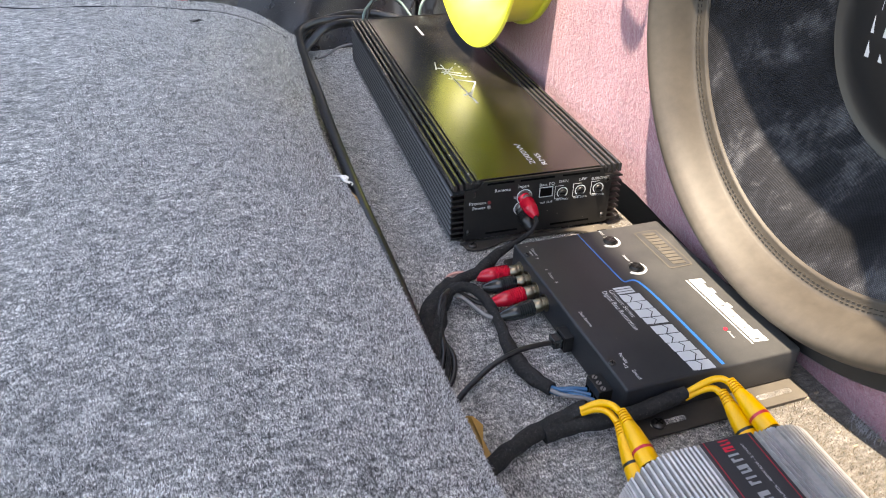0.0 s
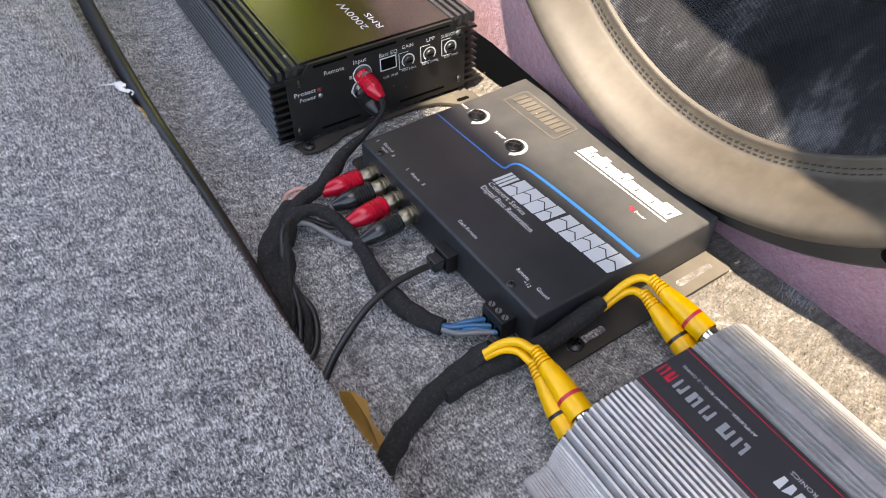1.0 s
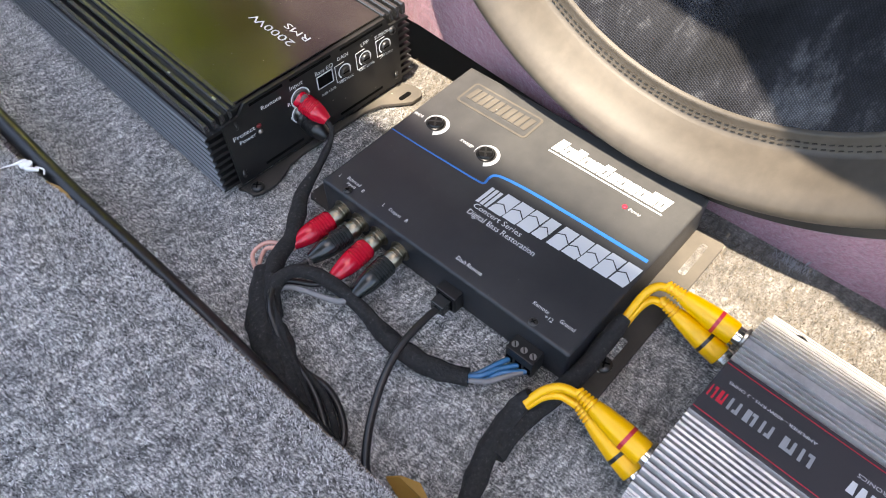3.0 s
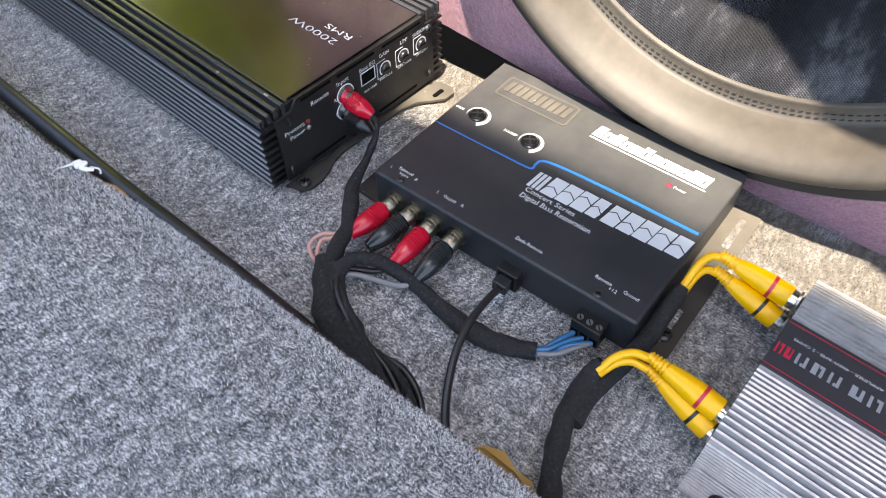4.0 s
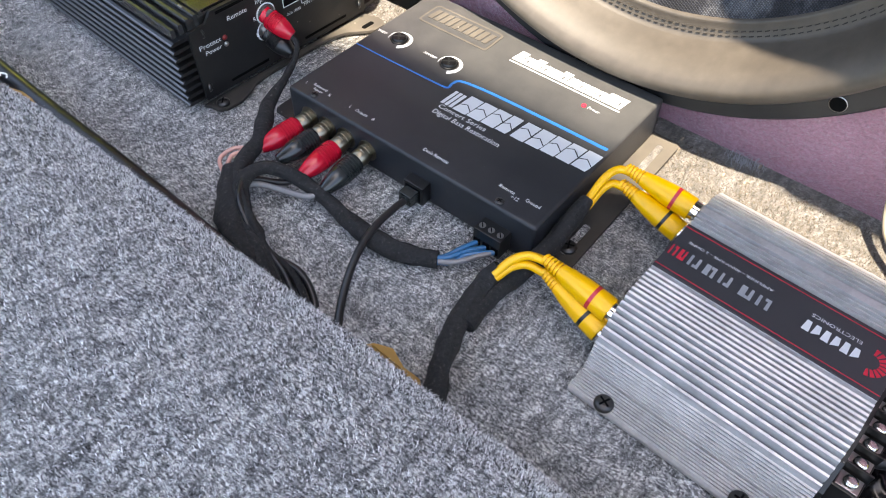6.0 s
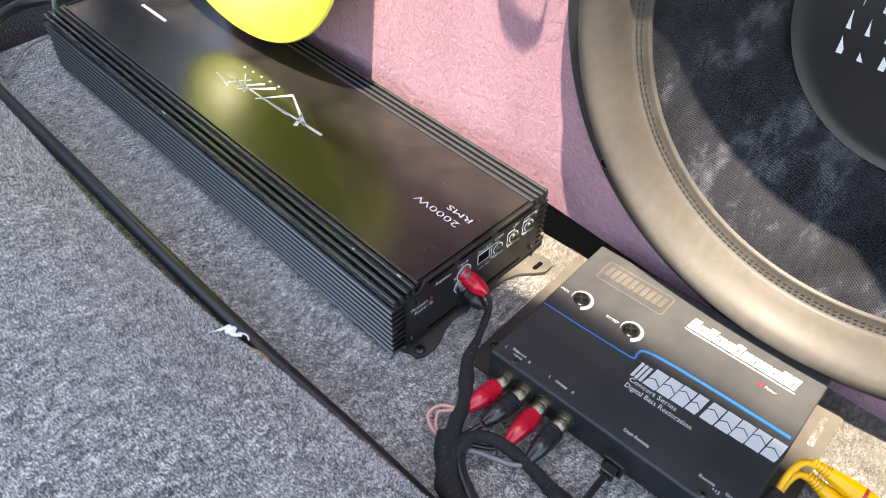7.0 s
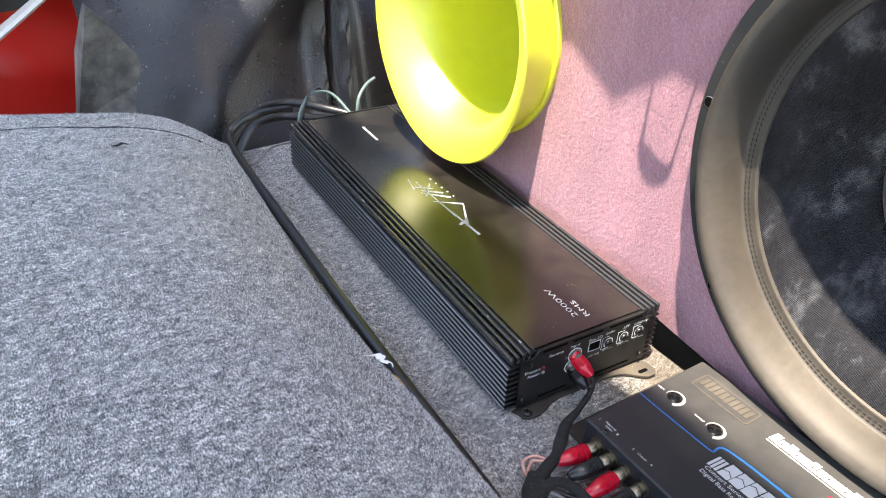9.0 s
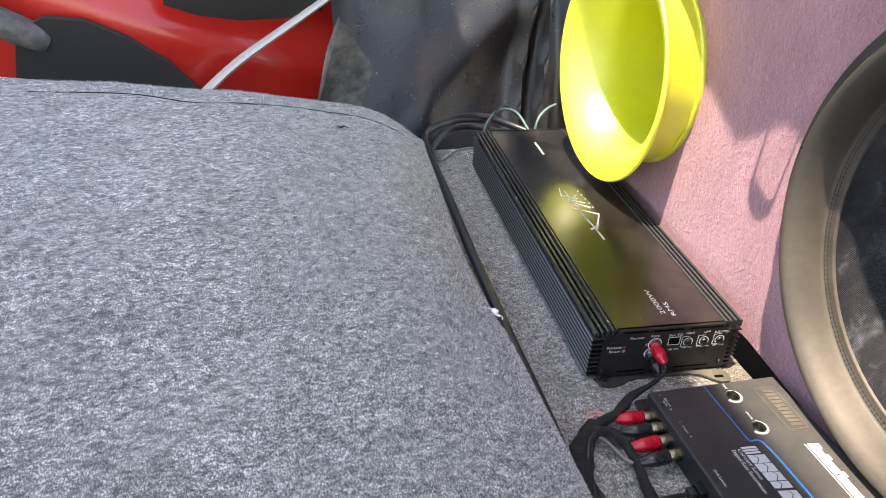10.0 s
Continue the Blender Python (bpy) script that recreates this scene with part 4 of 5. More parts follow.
lettering("AMPLIFIER - 400W RMS - 2 OHMS", 0.046, PALE, lab, pose(0.0075, 0.0040, 0.0430, 0, 0, 90), 0.0018)
for k in range(6):
    y0 = -0.0150 - k * 0.0046
    part("maker_mark", slab([(-0.0045, y0), (0.0020, y0 - 0.0006), (0.0020, y0 - 0.0030), (-0.0045 + 0.002 * (k % 2), y0 - 0.0036)], 0.0429, 0.0432), PALE, lab, "pale printed mark")
lettering("ELECTRONICS", 0.024, PALE, lab, pose(0.0072, -0.0400, 0.0430, 0, 0, 90), 0.0022)
for k in range(9):
    a = radians(-80 + 20 * k)
    c = Vector((-0.0010, -0.0460, 0.0429))
    d = Vector((math.sin(a), -math.cos(a), 0))
    s = Vector((-d.y, d.x, 0))
    q = [c + d * 0.0045 - s * 0.0005, c + d * 0.0085 - s * 0.0010, c + d * 0.0085 + s * 0.0010, c + d * 0.0045 + s * 0.0005]
    part("red_ray", slab([(v.x, v.y) for v in q], 0.0429, 0.0432), REDP, lab)
cap_pro = [(-0.064, 0.004), (-0.062, 0.024), (-0.050, 0.0345), (-0.030, 0.0392), (0.030, 0.0392), (0.050, 0.0345), (0.062, 0.024), (0.064, 0.004)]
part("end_plate", prism(cap_pro, -TL - 0.0022, -TL + 0.0004), AMP_FACE, ts, "black end plate")
part("end_plate", prism([(x * 0.93, z * 0.9) for x, z in cap_pro], TL - 0.002, TL + 0.0004), AMP_FACE, ts, "black end plate")
for y in (-0.0345, 0.0375):
    screw_at(ts, -HALF + 0.0028, y, 0.0062, 0, 0.0050, 0.003)
    screw_at(ts, HALF - 0.0045, y, 0.0062, 0, 0.0050, 0.003)
for k in range(9):
    x = -0.0475 + k * 0.0112
    tblk = part("terminal", box((x - 0.0050, -TL - 0.0150, 0.0055), (x + 0.0050, -TL - 0.0022, 0.0205), 0.0008), BLACK, ts, "black terminal with a screw")
    part("barrier", box((x + 0.0050, -TL - 0.0155, 0.0055), (x + 0.0062, -TL - 0.0022, 0.0268), 0.0004), BLACK, tblk)
    part("clamp", box((x - 0.0040, -TL - 0.0140, 0.0205), (x + 0.0040, -TL - 0.0040, 0.0217), 0.0003), STEEL, tblk)
    s = part("terminal_screw", screw_mesh(0.0034, 0.0024), CHROME, tblk, "", 40)
    s.matrix_basis = pose(x, -TL - 0.0092, 0.0217, 0, 0, 40 * k)
for x, y in ((-0.0420, TL), (0.0455, TL)):
    for dx, dz in ((0.0, 0.026), (-0.008, 0.013)):
        j = part("socket", lathe([(0.0062, 0), (0.0062, 0.0015), (0.0046, 0.0015), (0.0046, 0.009), (0, 0.009)], 20), STEEL, ts, "steel socket", 40)
        j.matrix_basis = turn((x + dx, y + 0.0015, dz), (x + dx, y + 0.01, dz))


# ---------------------------------------------------------------- cables
def cable(name, points, radius, material, label, wobble=0.0, per=8, sides=10, flat=1.0):
    ob = finish(name, tube(points, radius, sides, per, wobble, flat), material, None, label, 60)
    ob["category"] = "cable"
    return ob


def yellow_plug(base, tip, wire, label):
    """A moulded yellow phono plug with ring mark, grooved boot and its lead."""
    t = thing("yellow_plug", turn(base, tip), label, "plug", "yellow phono plugs")
    L = (Vector(tip) - Vector(base)).length
    part("barrel", lathe([(0.0066, 0), (0.0068, 0.0008), (0.0068, 0.012), (0.0064, 0.017), (0.0054, 0.026), (0.0044, 0.031), (0, 0.0312)], 24), YELLOW, t, "", 50)
    part("ring_mark", lathe([(0.00695, 0.0095), (0.00695, 0.0115), (0.0060, 0.0115), (0.0060, 0.0095)], 24, True), REDP if "red" in label else BLACK, t)
    part("collar", lathe([(0.0050, -0.004), (0.0056, -0.0038), (0.0056, 0.0002), (0.0040, 0.0004)], 20), CHROME, t, "chrome collar", 40)
    pr = []
    for k in range(6):
        z = 0.0308 + k * 0.0021
        r = 0.0044 - k * 0.00022
        pr += [(r, z), (r, z + 0.0012), (r - 0.0011, z + 0.0013), (r - 0.0011, z + 0.0020)]
    part("boot", lathe([(0, 0.0306)] + pr + [(0, 0.0436)], 18), YELLOW, t, "grooved strain relief", 30)
    inv = t.matrix_world.inverted()
    part("lead", tube([inv @ Vector(p) for p in wire], 0.0024, 10, 8), YELLOW, t, "yellow lead", 60)
    return t


yellow_plug((-0.0160, -0.0570, 0.0285), (-0.0125, -0.0150, 0.0335), [(-0.0130, -0.0160, 0.0325), (-0.0155, -0.0070, 0.0325), (-0.0215, -0.0005, 0.0295), (-0.0300, 0.0040, 0.0220)], "yellow phono plug with a red ring")
yellow_plug((-0.0222, -0.0575, 0.0175), (-0.0145, -0.0180, 0.0255), [(-0.0148, -0.0170, 0.0250), (-0.0170, -0.0080, 0.0270), (-0.0225, -0.0015, 0.0255), (-0.0300, 0.0030, 0.0200)], "yellow phono plug with a black ring")
yellow_plug((0.0710, -0.0570, 0.0300), (0.0710, -0.0165, 0.0350), [(0.0710, -0.0180, 0.0340), (0.0675, -0.0110, 0.0345), (0.0590, -0.0075, 0.0315), (0.0430, -0.0065, 0.0235)], "yellow phono plug with a red ring")
yellow_plug((0.0625, -0.0570, 0.0180), (0.0655, -0.0190, 0.0270), [(0.0652, -0.0180, 0.0262), (0.0622, -0.0120, 0.0280), (0.0550, -0.0090, 0.0262), (0.0430, -0.0080, 0.0215)], "yellow phono plug with a black ring")

cable("taped_loom", [(-0.118, -0.030, 0.006), (-0.1010, -0.0130, 0.009), (-0.0770, -0.0010, 0.010), (-0.0540, 0.0060, 0.012), (-0.0330, 0.0070, 0.0165), (-0.0250, 0.0040, 0.0235)], [0.0062, 0.0062, 0.0060, 0.0060, 0.0058, 0.0042], TAPE,
      "black cloth-taped wiring loom on the carpet", 0.25, 10)
cable("taped_loom", [(-0.0580, 0.0010, 0.010), (-0.0380, 0.0020, 0.011), (-0.0170, -0.0020, 0.0130), (0.0080, -0.0062, 0.0175), (0.0280, -0.0062, 0.0215), (0.0440, -0.0065, 0.0250)], [0.006, 0.0058, 0.0056, 0.0056, 0.0056, 0.0045], TAPE,
      "black cloth-taped loom running beside the processor", 0.2, 10)
cable("taped_loom", [(-0.1250, 0.0800, 0.006), (-0.1130, 0.0990, 0.010), (-0.1020, 0.1190, 0.012), (-0.0890, 0.1450, 0.013), (-0.0740, 0.1640, 0.015), (-0.0610, 0.1760, 0.015)], [0.0085, 0.0088, 0.0090, 0.0092, 0.0085, 0.0065], TAPE,
      "thick black cloth-taped wiring loom", 0.3, 10, 14)
cable("taped_loom", [(-0.1200, 0.0700, 0.006), (-0.1090, 0.0920, 0.010), (-0.0950, 0.1180, 0.013), (-0.0830, 0.1400, 0.015)], [0.0065, 0.007, 0.007, 0.006], TAPE, "black cloth-taped wiring loom", 0.3, 10)
cable("taped_loom", [(-0.0840, 0.1430, 0.016), (-0.0680, 0.1590, 0.021), (-0.0520, 0.1570, 0.022), (-0.0420, 0.1390, 0.016), (-0.0410, 0.1150, 0.010), (-0.0440, 0.0920, 0.0085), (-0.0440, 0.0700, 0.0085), (-0.0390, 0.0520, 0.0085), (-0.0330, 0.0400, 0.0090)],
      [0.0050, 0.0047, 0.0042, 0.0042, 0.0046, 0.0056, 0.0063, 0.0060, 0.0050], TAPE, "black taped branch loom to the terminal block", 0.22, 10)
cable("signal_cable", [(0.0372, 0.2250, 0.0358), (0.0360, 0.2190, 0.0325), (0.0275, 0.2135, 0.0275), (0.0150, 0.2095, 0.0230), (-0.0060, 0.2035, 0.0185), (-0.0200, 0.1935, 0.0175), (-0.0370, 0.1810, 0.0180), (-0.0530, 0.1750, 0.0180), (-0.0680, 0.1640, 0.0165), (-0.0800, 0.1480, 0.0150)],
      [0.0019, 0.0018, 0.0019, 0.0022, 0.0044, 0.0056, 0.0046, 0.0054, 0.0062, 0.0060], TAPE, "black signal lead from the power amplifier", 0.14, 10)
cable("signal_cable", [(0.0335, 0.2255, 0.0250), (0.0330, 0.2190, 0.0245), (0.0220, 0.2140, 0.0235), (0.0085, 0.2090, 0.0200), (-0.0090, 0.2050, 0.0160), (-0.0180, 0.1990, 0.0150)], 0.0019, RUBBER, "thin black signal lead")
for k in range(4):
    cable("thin_cable", [(-0.0600 - 0.003 * k, 0.1700 - 0.004 * k, 0.0200 + 0.001 * k), (-0.0760 - 0.002 * k, 0.1500 - 0.002 * k, 0.0235), (-0.0880 - 0.001 * k, 0.1240 - 0.002 * k, 0.0190 - 0.002 * k), (-0.0990 + 0.003 * k, 0.0980 - 0.003 * k, 0.0130), (-0.1130 + 0.004 * k, 0.0740 - 0.002 * k, 0.0060), (-0.124, 0.06, 0.004)], 0.0021, RUBBER if k % 2 else TAPE, "thin black cable beside the taped loom", 0.1)
cable("remote_cable", [(-0.0130, 0.0800, 0.0145), (-0.0240, 0.0805, 0.0150), (-0.0430, 0.0795, 0.0145), (-0.0640, 0.0740, 0.0120), (-0.0860, 0.0630, 0.0080), (-0.1040, 0.0490, 0.0060), (-0.1110, 0.0370, 0.0060), (-0.1180, 0.0250, 0.0040)], 0.0024, RUBBER,
      "thin shiny black remote cable", 0, 8, 10, 0.7)
for k, (dz, mtl, nm) in enumerate(((0.0, BLUEW, "blue_wire"), (0.0015, BLUEW, "blue_wire"), (-0.0012, BLUEW, "blue_wire"), (0.0008, GREYW, "grey_wire"))):
    y = 0.0298 - 0.0061 * min(k, 2) * (1 if k < 3 else 0.95)
    cable(nm, [(-0.0345, 0.0430 - k * 0.0015, 0.0090 + dz), (-0.0290, 0.0375 - k * 0.0025, 0.0100 + dz), (-0.0200, 0.0335 - 0.0032 * k, 0.0115), (-0.0105, y, 0.0110)], 0.0016, mtl, f"thin {nm.split('_')[0]} wire in the terminal block")
for k in range(2):
    cable("pink_wire", [(-0.0390, 0.1790 - 0.004 * k, 0.0150), (-0.0450, 0.1880 + 0.006 * k, 0.0110), (-0.0500 - 0.006 * k, 0.1930 + 0.004 * k, 0.0085), (-0.0600 - 0.003 * k, 0.1860, 0.0095), (-0.0640, 0.1760, 0.0130)], 0.0014, PINKW, "thin pinkish clear wire")
cable("plug_lead", [(-0.0400, 0.1630, 0.0135), (-0.0480, 0.1660, 0.0120), (-0.0600, 0.1700, 0.0130)], 0.0021, RUBBER, "thin black plug lead")
for k, (x, y) in enumerate(((-0.0405, 0.1420), (-0.0405, 0.1240))):
    cable("plug_lead", [(x, y, 0.0135), (-0.0480, y + 0.0060, 0.0120), (-0.0600, y + 0.02 + 0.012 * k, 0.0150), (-0.0740, 0.1570, 0.0200)], 0.0019, GREYW if k else RUBBER, "thin grey plug lead" if k else "thin black plug lead")
cable("edge_cable", [(0.05, 0.915, 0.03), (-0.01, 0.905, 0.035), (-0.055, 0.865, 0.042), (-0.079, 0.822, 0.0415), (-0.0900, 0.715, 0.043), (-0.0965, 0.581, 0.041), (-0.1035, 0.448, 0.039), (-0.1078, 0.345, 0.038), (-0.1090, 0.280, 0.036), (-0.1082, 0.215, 0.031), (-0.1082, 0.150, 0.025), (-0.1100, 0.080, 0.016), (-0.116, -0.02, 0.006)], [0.0068, 0.0068, 0.0068, 0.0068, 0.0066, 0.0064, 0.0062, 0.0060, 0.0056, 0.0054, 0.0050, 0.0048, 0.0048], RUBBER,
      "thick black power cable along the board edge", 0.0, 10, 12)
cable("power_cable", [(-0.085, 0.80, 0.012), (-0.062, 0.830, 0.025), (-0.028, 0.868, 0.034), (0.020, 0.878, 0.036), (0.070, 0.848, 0.034), (0.100, 0.815, 0.030), (0.105, 0.795, 0.03)], 0.0066, RUBBER, "thick black power cable", 0, 10, 12)
cable("power_cable", [(-0.080, 0.84, 0.02), (-0.060, 0.872, 0.032), (-0.010, 0.915, 0.036), (0.050, 0.918, 0.038), (0.095, 0.870, 0.036), (0.128, 0.832, 0.030), (0.132, 0.80, 0.03)], 0.0066, RUBBER, "thick black power cable", 0, 10, 12)
cable("thin_wire", [(-0.060, 0.80, 0.01), (-0.045, 0.815, 0.006), (-0.015, 0.835, 0.012), (0.02, 0.825, 0.02)], 0.0018, GREYW, "thin grey wire behind the amplifier")
cable("thin_wire", [(0.012, 0.80, 0.045), (0.022, 0.805, 0.075), (0.050, 0.830, 0.084), (0.080, 0.830, 0.078), (0.098, 0.800, 0.052)], 0.0022, TEALW, "thin looped grey-green wire")
cable("thin_wire", [(0.020, 0.806, 0.045), (0.034, 0.815, 0.080), (0.064, 0.842, 0.085), (0.100, 0.826, 0.060)], 0.0020, RUBBER, "thin looped black wire")
cable("thin_wire", [(0.102, 0.795, 0.040), (0.108, 0.80, 0.075), (0.128, 0.815, 0.088), (0.150, 0.83, 0.090)], 0.0024, TEALW, "thin pale grey-green wire")

# speaker wire at the silver amplifier
cable("speaker_wire", [(0.1100, -0.1790, 0.016), (0.1240, -0.1600, 0.016), (0.1370, -0.1470, 0.020), (0.1480, -0.1400, 0.036), (0.1500, -0.1430, 0.054), (0.1480, -0.1560, 0.066), (0.1420, -0.1800, 0.066), (0.1350, -0.2150, 0.050)], 0.0026, CLEARW, "clear copper speaker wire loop")
cable("speaker_wire", [(0.1140, -0.1830, 0.012), (0.1300, -0.1650, 0.014), (0.1440, -0.1530, 0.030), (0.1500, -0.1560, 0.048), (0.1470, -0.1680, 0.058), (0.1410, -0.1920, 0.056)], 0.0024, CLEARW, "clear copper speaker wire loop")
for k in range(4):
    cable("speaker_wire", [(0.0700 - 0.004 * k, -0.1880, 0.0220), (0.0780, -0.1960 - 0.002 * k, 0.0240 + 0.003 * k), (0.1000, -0.1960 - 0.004 * k, 0.0230 + 0.004 * k), (0.1300, -0.2100 - 0.006 * k, 0.0180)], 0.0022, CLEARW, "clear copper speaker wire at the terminals")
for k in range(6):
    x = 0.058 - 0.0125 * k
    cable("power_wire", [(x, -0.1880, 0.0190), (x + 0.004, -0.2000, 0.0210), (x + 0.015 - 0.004 * (k % 3), -0.2250, 0.0150), (x + 0.018 - 0.012 * (k % 2), -0.2600, 0.0060)], 0.0036, RUBBER, "black insulated wire at the terminals")
cable("white_wire", [(0.0260, -0.1885, 0.0210), (0.0290, -0.1980, 0.0250), (0.0240, -0.2090, 0.0200), (0.0120, -0.2180, 0.0100)], 0.0019, GREYW, "thin white wire among the terminals")
cable("white_wire", [(-0.0300, -0.2150, 0.0100), (-0.0250, -0.2260, 0.0200), (-0.0360, -0.2350, 0.0180), (-0.0460, -0.2300, 0.0080)], 0.0024, GREYW, "thin white wire loop")
cable("blue_wire", [(-0.0360, -0.2120, 0.0080), (-0.0330, -0.2230, 0.0170), (-0.0420, -0.2300, 0.0100)], 0.0022, BLUEW, "short blue wire loop")
capm = turn((-0.0010, -0.2080, 0.0300), (0.0060, -0.2230, 0.0330)) @ pose(0, 0, 0, 0, 0, 20)
def heap_vert(x, y):
    d = max(0.0, 1 - ((x - 0.022) / 0.085) ** 2 - ((y + 0.232) / 0.05) ** 2)
    z = 0.0015 + 0.010 * d ** 0.5 * (0.7 + 0.9 * noise.noise((x * 70, y * 70, 5.0)) + 0.5 * noise.noise((x * 170, y * 170, 8.0)))
    return (x, y, max(0.0012, z) if d > 0 else 0.0012)


heap = sheet("black_plastic_sheet", [-0.050 + 0.145 * i / 70 for i in range(71)], [-0.285 + 0.094 * i / 46 for i in range(47)], heap_vert, mat("crumpled_black_plastic", (0.008, 0.008, 0.009), 0.22), 0.0006)
tagged(heap, "crumpled black plastic sheet under the wires", "plastic sheet")
capacitor = thing("film_capacitor", capm, "yellow film capacitor among black wires", "capacitor")
part("body", box((-0.0075, -0.0052, 0.0), (0.0075, 0.0052, 0.0165), 0.0016), CAPY, capacitor, "", 40)
for s, y, w in (("250V", 0.006, 0.008),):
    lettering(s, w, BLACK, capacitor, pose(-0.004, -0.0053, 0.0070, 90), 0.0022)
for z, w in ((0.0035, 0.0100), (0.0115, 0.0110)):
    part("print_bar", box((-w / 2, -0.0054, z), (w / 2, -0.0051, z + 0.0018)), BLACK, capacitor)
strap = finish("webbing_strap", ribbon([(-0.010, -0.2140), (-0.030, -0.2100), (-0.055, -0.2030), (-0.085, -0.1960), (-0.12, -0.19)], (0.016, 0.018), 0.0016, 0.0380), STRAP, None, "grey woven webbing strap", 50)
strap["category"] = "strap"


# small bits on the carpet
def tab(points, material, label, name, category, thick=0.001):
    bm = bmesh.new()
    vs = [bm.verts.new(p) for p in points]
    bm.faces.new(vs)
    got = bmesh.ops.extrude_face_region(bm, geom=bm.faces[:])
    bmesh.ops.translate(bm, vec=(thick, 0, thick * 0.5), verts=[v for v in got["geom"] if isinstance(v, bmesh.types.BMVert)])
    ob = finish(name, bm, material, None, label)
    ob["category"] = category
    return ob


tab([(-0.1030, 0.0350, 0.009), (-0.0990, 0.0285, 0.0135), (-0.0955, 0.0185, 0.0140), (-0.0990, 0.0090, 0.0110), (-0.0970, 0.0000, 0.0060), (-0.1010, -0.0050, 0.0010), (-0.1040, 0.0000, -0.002), (-0.1060, 0.0200, 0.000)], BRASSTAB, "brown tape tab curled at the board edge", "tape_tab", "tape")
tab([(-0.1164, 0.3130, 0.0415), (-0.1134, 0.3020, 0.0415), (-0.1127, 0.2850, 0.0400), (-0.1137, 0.2640, 0.0365), (-0.1164, 0.2700, 0.0375), (-0.1179, 0.2950, 0.0405)], BRASSTAB, "brown tape tab curled at the board edge", "tape_tab", "tape")
bits = finish("white_thread", tube([(-0.1150, 0.3160, 0.0490), (-0.1196, 0.3200, 0.0512), (-0.1165, 0.3225, 0.0508), (-0.1205, 0.3245, 0.0512), (-0.1175, 0.3265, 0.0510), (-0.1240, 0.3300, 0.0510), (-0.1300, 0.3325, 0.0512), (-0.1345, 0.3300, 0.0515), (-0.1335, 0.3255, 0.0516), (-0.1360, 0.3230, 0.0514)],
                                   [0.0008, 0.0019, 0.0021, 0.0022, 0.0018, 0.0007, 0.0004, 0.0004, 0.0003, 0.0002], 7, 8, 0.3), THREAD, None, "frayed white thread at the board edge", 50)
bits["category"] = "thread"
part("wisp", tube([(-0.1150, 0.3200, 0.0490), (-0.1130, 0.3130, 0.0500), (-0.1150, 0.3080, 0.0510)], 0.0006, 5, 6), THREAD, bits)


def tuft_place():
    return (0.1585 + random.gauss(0, 0.003), -0.058 + random.gauss(0, 0.006), 0.001)


tuft = fibres("lint", 160, tuft_place, 0.008, FUZZ, None, "tuft of grey lint on the carpet")
for k in range(5):
    x, y = 0.140 + random.uniform(-0.004, 0.02), -0.03 + random.uniform(-0.05, 0.02)
    c = finish("wood_chip", box((x, y, floor_z(x, y)), (x + 0.004, y + 0.0018, floor_z(x, y) + 0.0012), 0.0004, 1), CLEARW, None, "pale chip of wood on the carpet")
    c["category"] = "wood chip"


# ---------------------------------------------------------------- woofer
sub = thing("subwoofer", Matrix.Translation(SUB_C) @ pose(0, 0, 0, 0, -90, 0), "large woofer with dusty tan surround and black cone", "subwoofer")
part("basket_frame", lathe([(0.2236, -0.0150), (0.2236, -0.002), (0.2216, 0.0), (0.2050, 0.0), (0.2035, -0.004), (0.2035, -0.0150)], 160), black_metal("grey_black_cast_frame", (0.010, 0.011, 0.012), 0.5, 0.03), sub, "dark cast metal frame", 40)
SURROUND = [(0.2045, -0.001), (0.2065, 0.003), (0.2068, 0.0075), (0.2055, 0.0125), (0.2025, 0.0162), (0.1985, 0.0180), (0.1945, 0.0170), (0.1908, 0.0135), (0.1876, 0.0085), (0.1848, 0.0020), (0.1824, -0.0055), (0.1806, -0.0120),
            (0.1795, -0.0146), (0.1782, -0.0152), (0.1765, -0.0158), (0.1715, -0.0172), (0.1700, -0.0168), (0.1688, -0.0176), (0.1682, -0.0215)]
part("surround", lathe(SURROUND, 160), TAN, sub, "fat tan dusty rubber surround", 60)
part("cone", lathe([(0.1690, -0.0195), (0.1650, -0.0222), (0.1580, -0.0262), (0.1450, -0.0395), (0.1300, -0.0585), (0.1085, -0.0930), (0.05, -0.118), (0.0, -0.124)], 128), CONE, sub, "black woven cone dusted grey", 60)
cap = part("dust_cap", lathe([(0.1060, -0.1040), (0.1060, -0.0900), (0.1035, -0.0860), (0.0990, -0.0875), (0.0930, -0.0885), (0.0850, -0.0870), (0.0600, -0.0835), (0.0300, -0.0810), (0.0, -0.0800)], 96), mat("satin_black_dust_cap", (0.012, 0.012, 0.013), 0.35), sub, "satin black dust cap", 50)
# three rows of printed blocks on the cap, standing for its name
for row, (px, y0, n, wd, tall) in enumerate(((0.003, 0.062, 6, 0.0095, 0.012), (-0.014, 0.066, 6, 0.0095, 0.012), (-0.0315, 0.0655, 5, 0.0110, 0.012))):
    for k in range(n):
        y = y0 - k * (wd + 0.003)
        rr = math.hypot(px, y)
        z = -0.0800 - 0.0070 * (rr / 0.085) ** 1.6
        for lo, hi, dn, up in ((0.0, 0.34, -0.5, 0.5), (0.62, 0.96, -0.5, 0.5), (0.3, 0.66, -0.5 if (k + row) % 2 else 0.15, -0.15 if (k + row) % 2 else 0.5)):
            b = part("mark_block", box((px + dn * tall, y - wd * hi, -0.0010), (px + up * tall, y - wd * lo, 0.0005)), WHITE, cap, "white printed block")
            b.matrix_basis = Matrix.Translation((0, 0, z))
NST = 240
stm = bmesh.new()
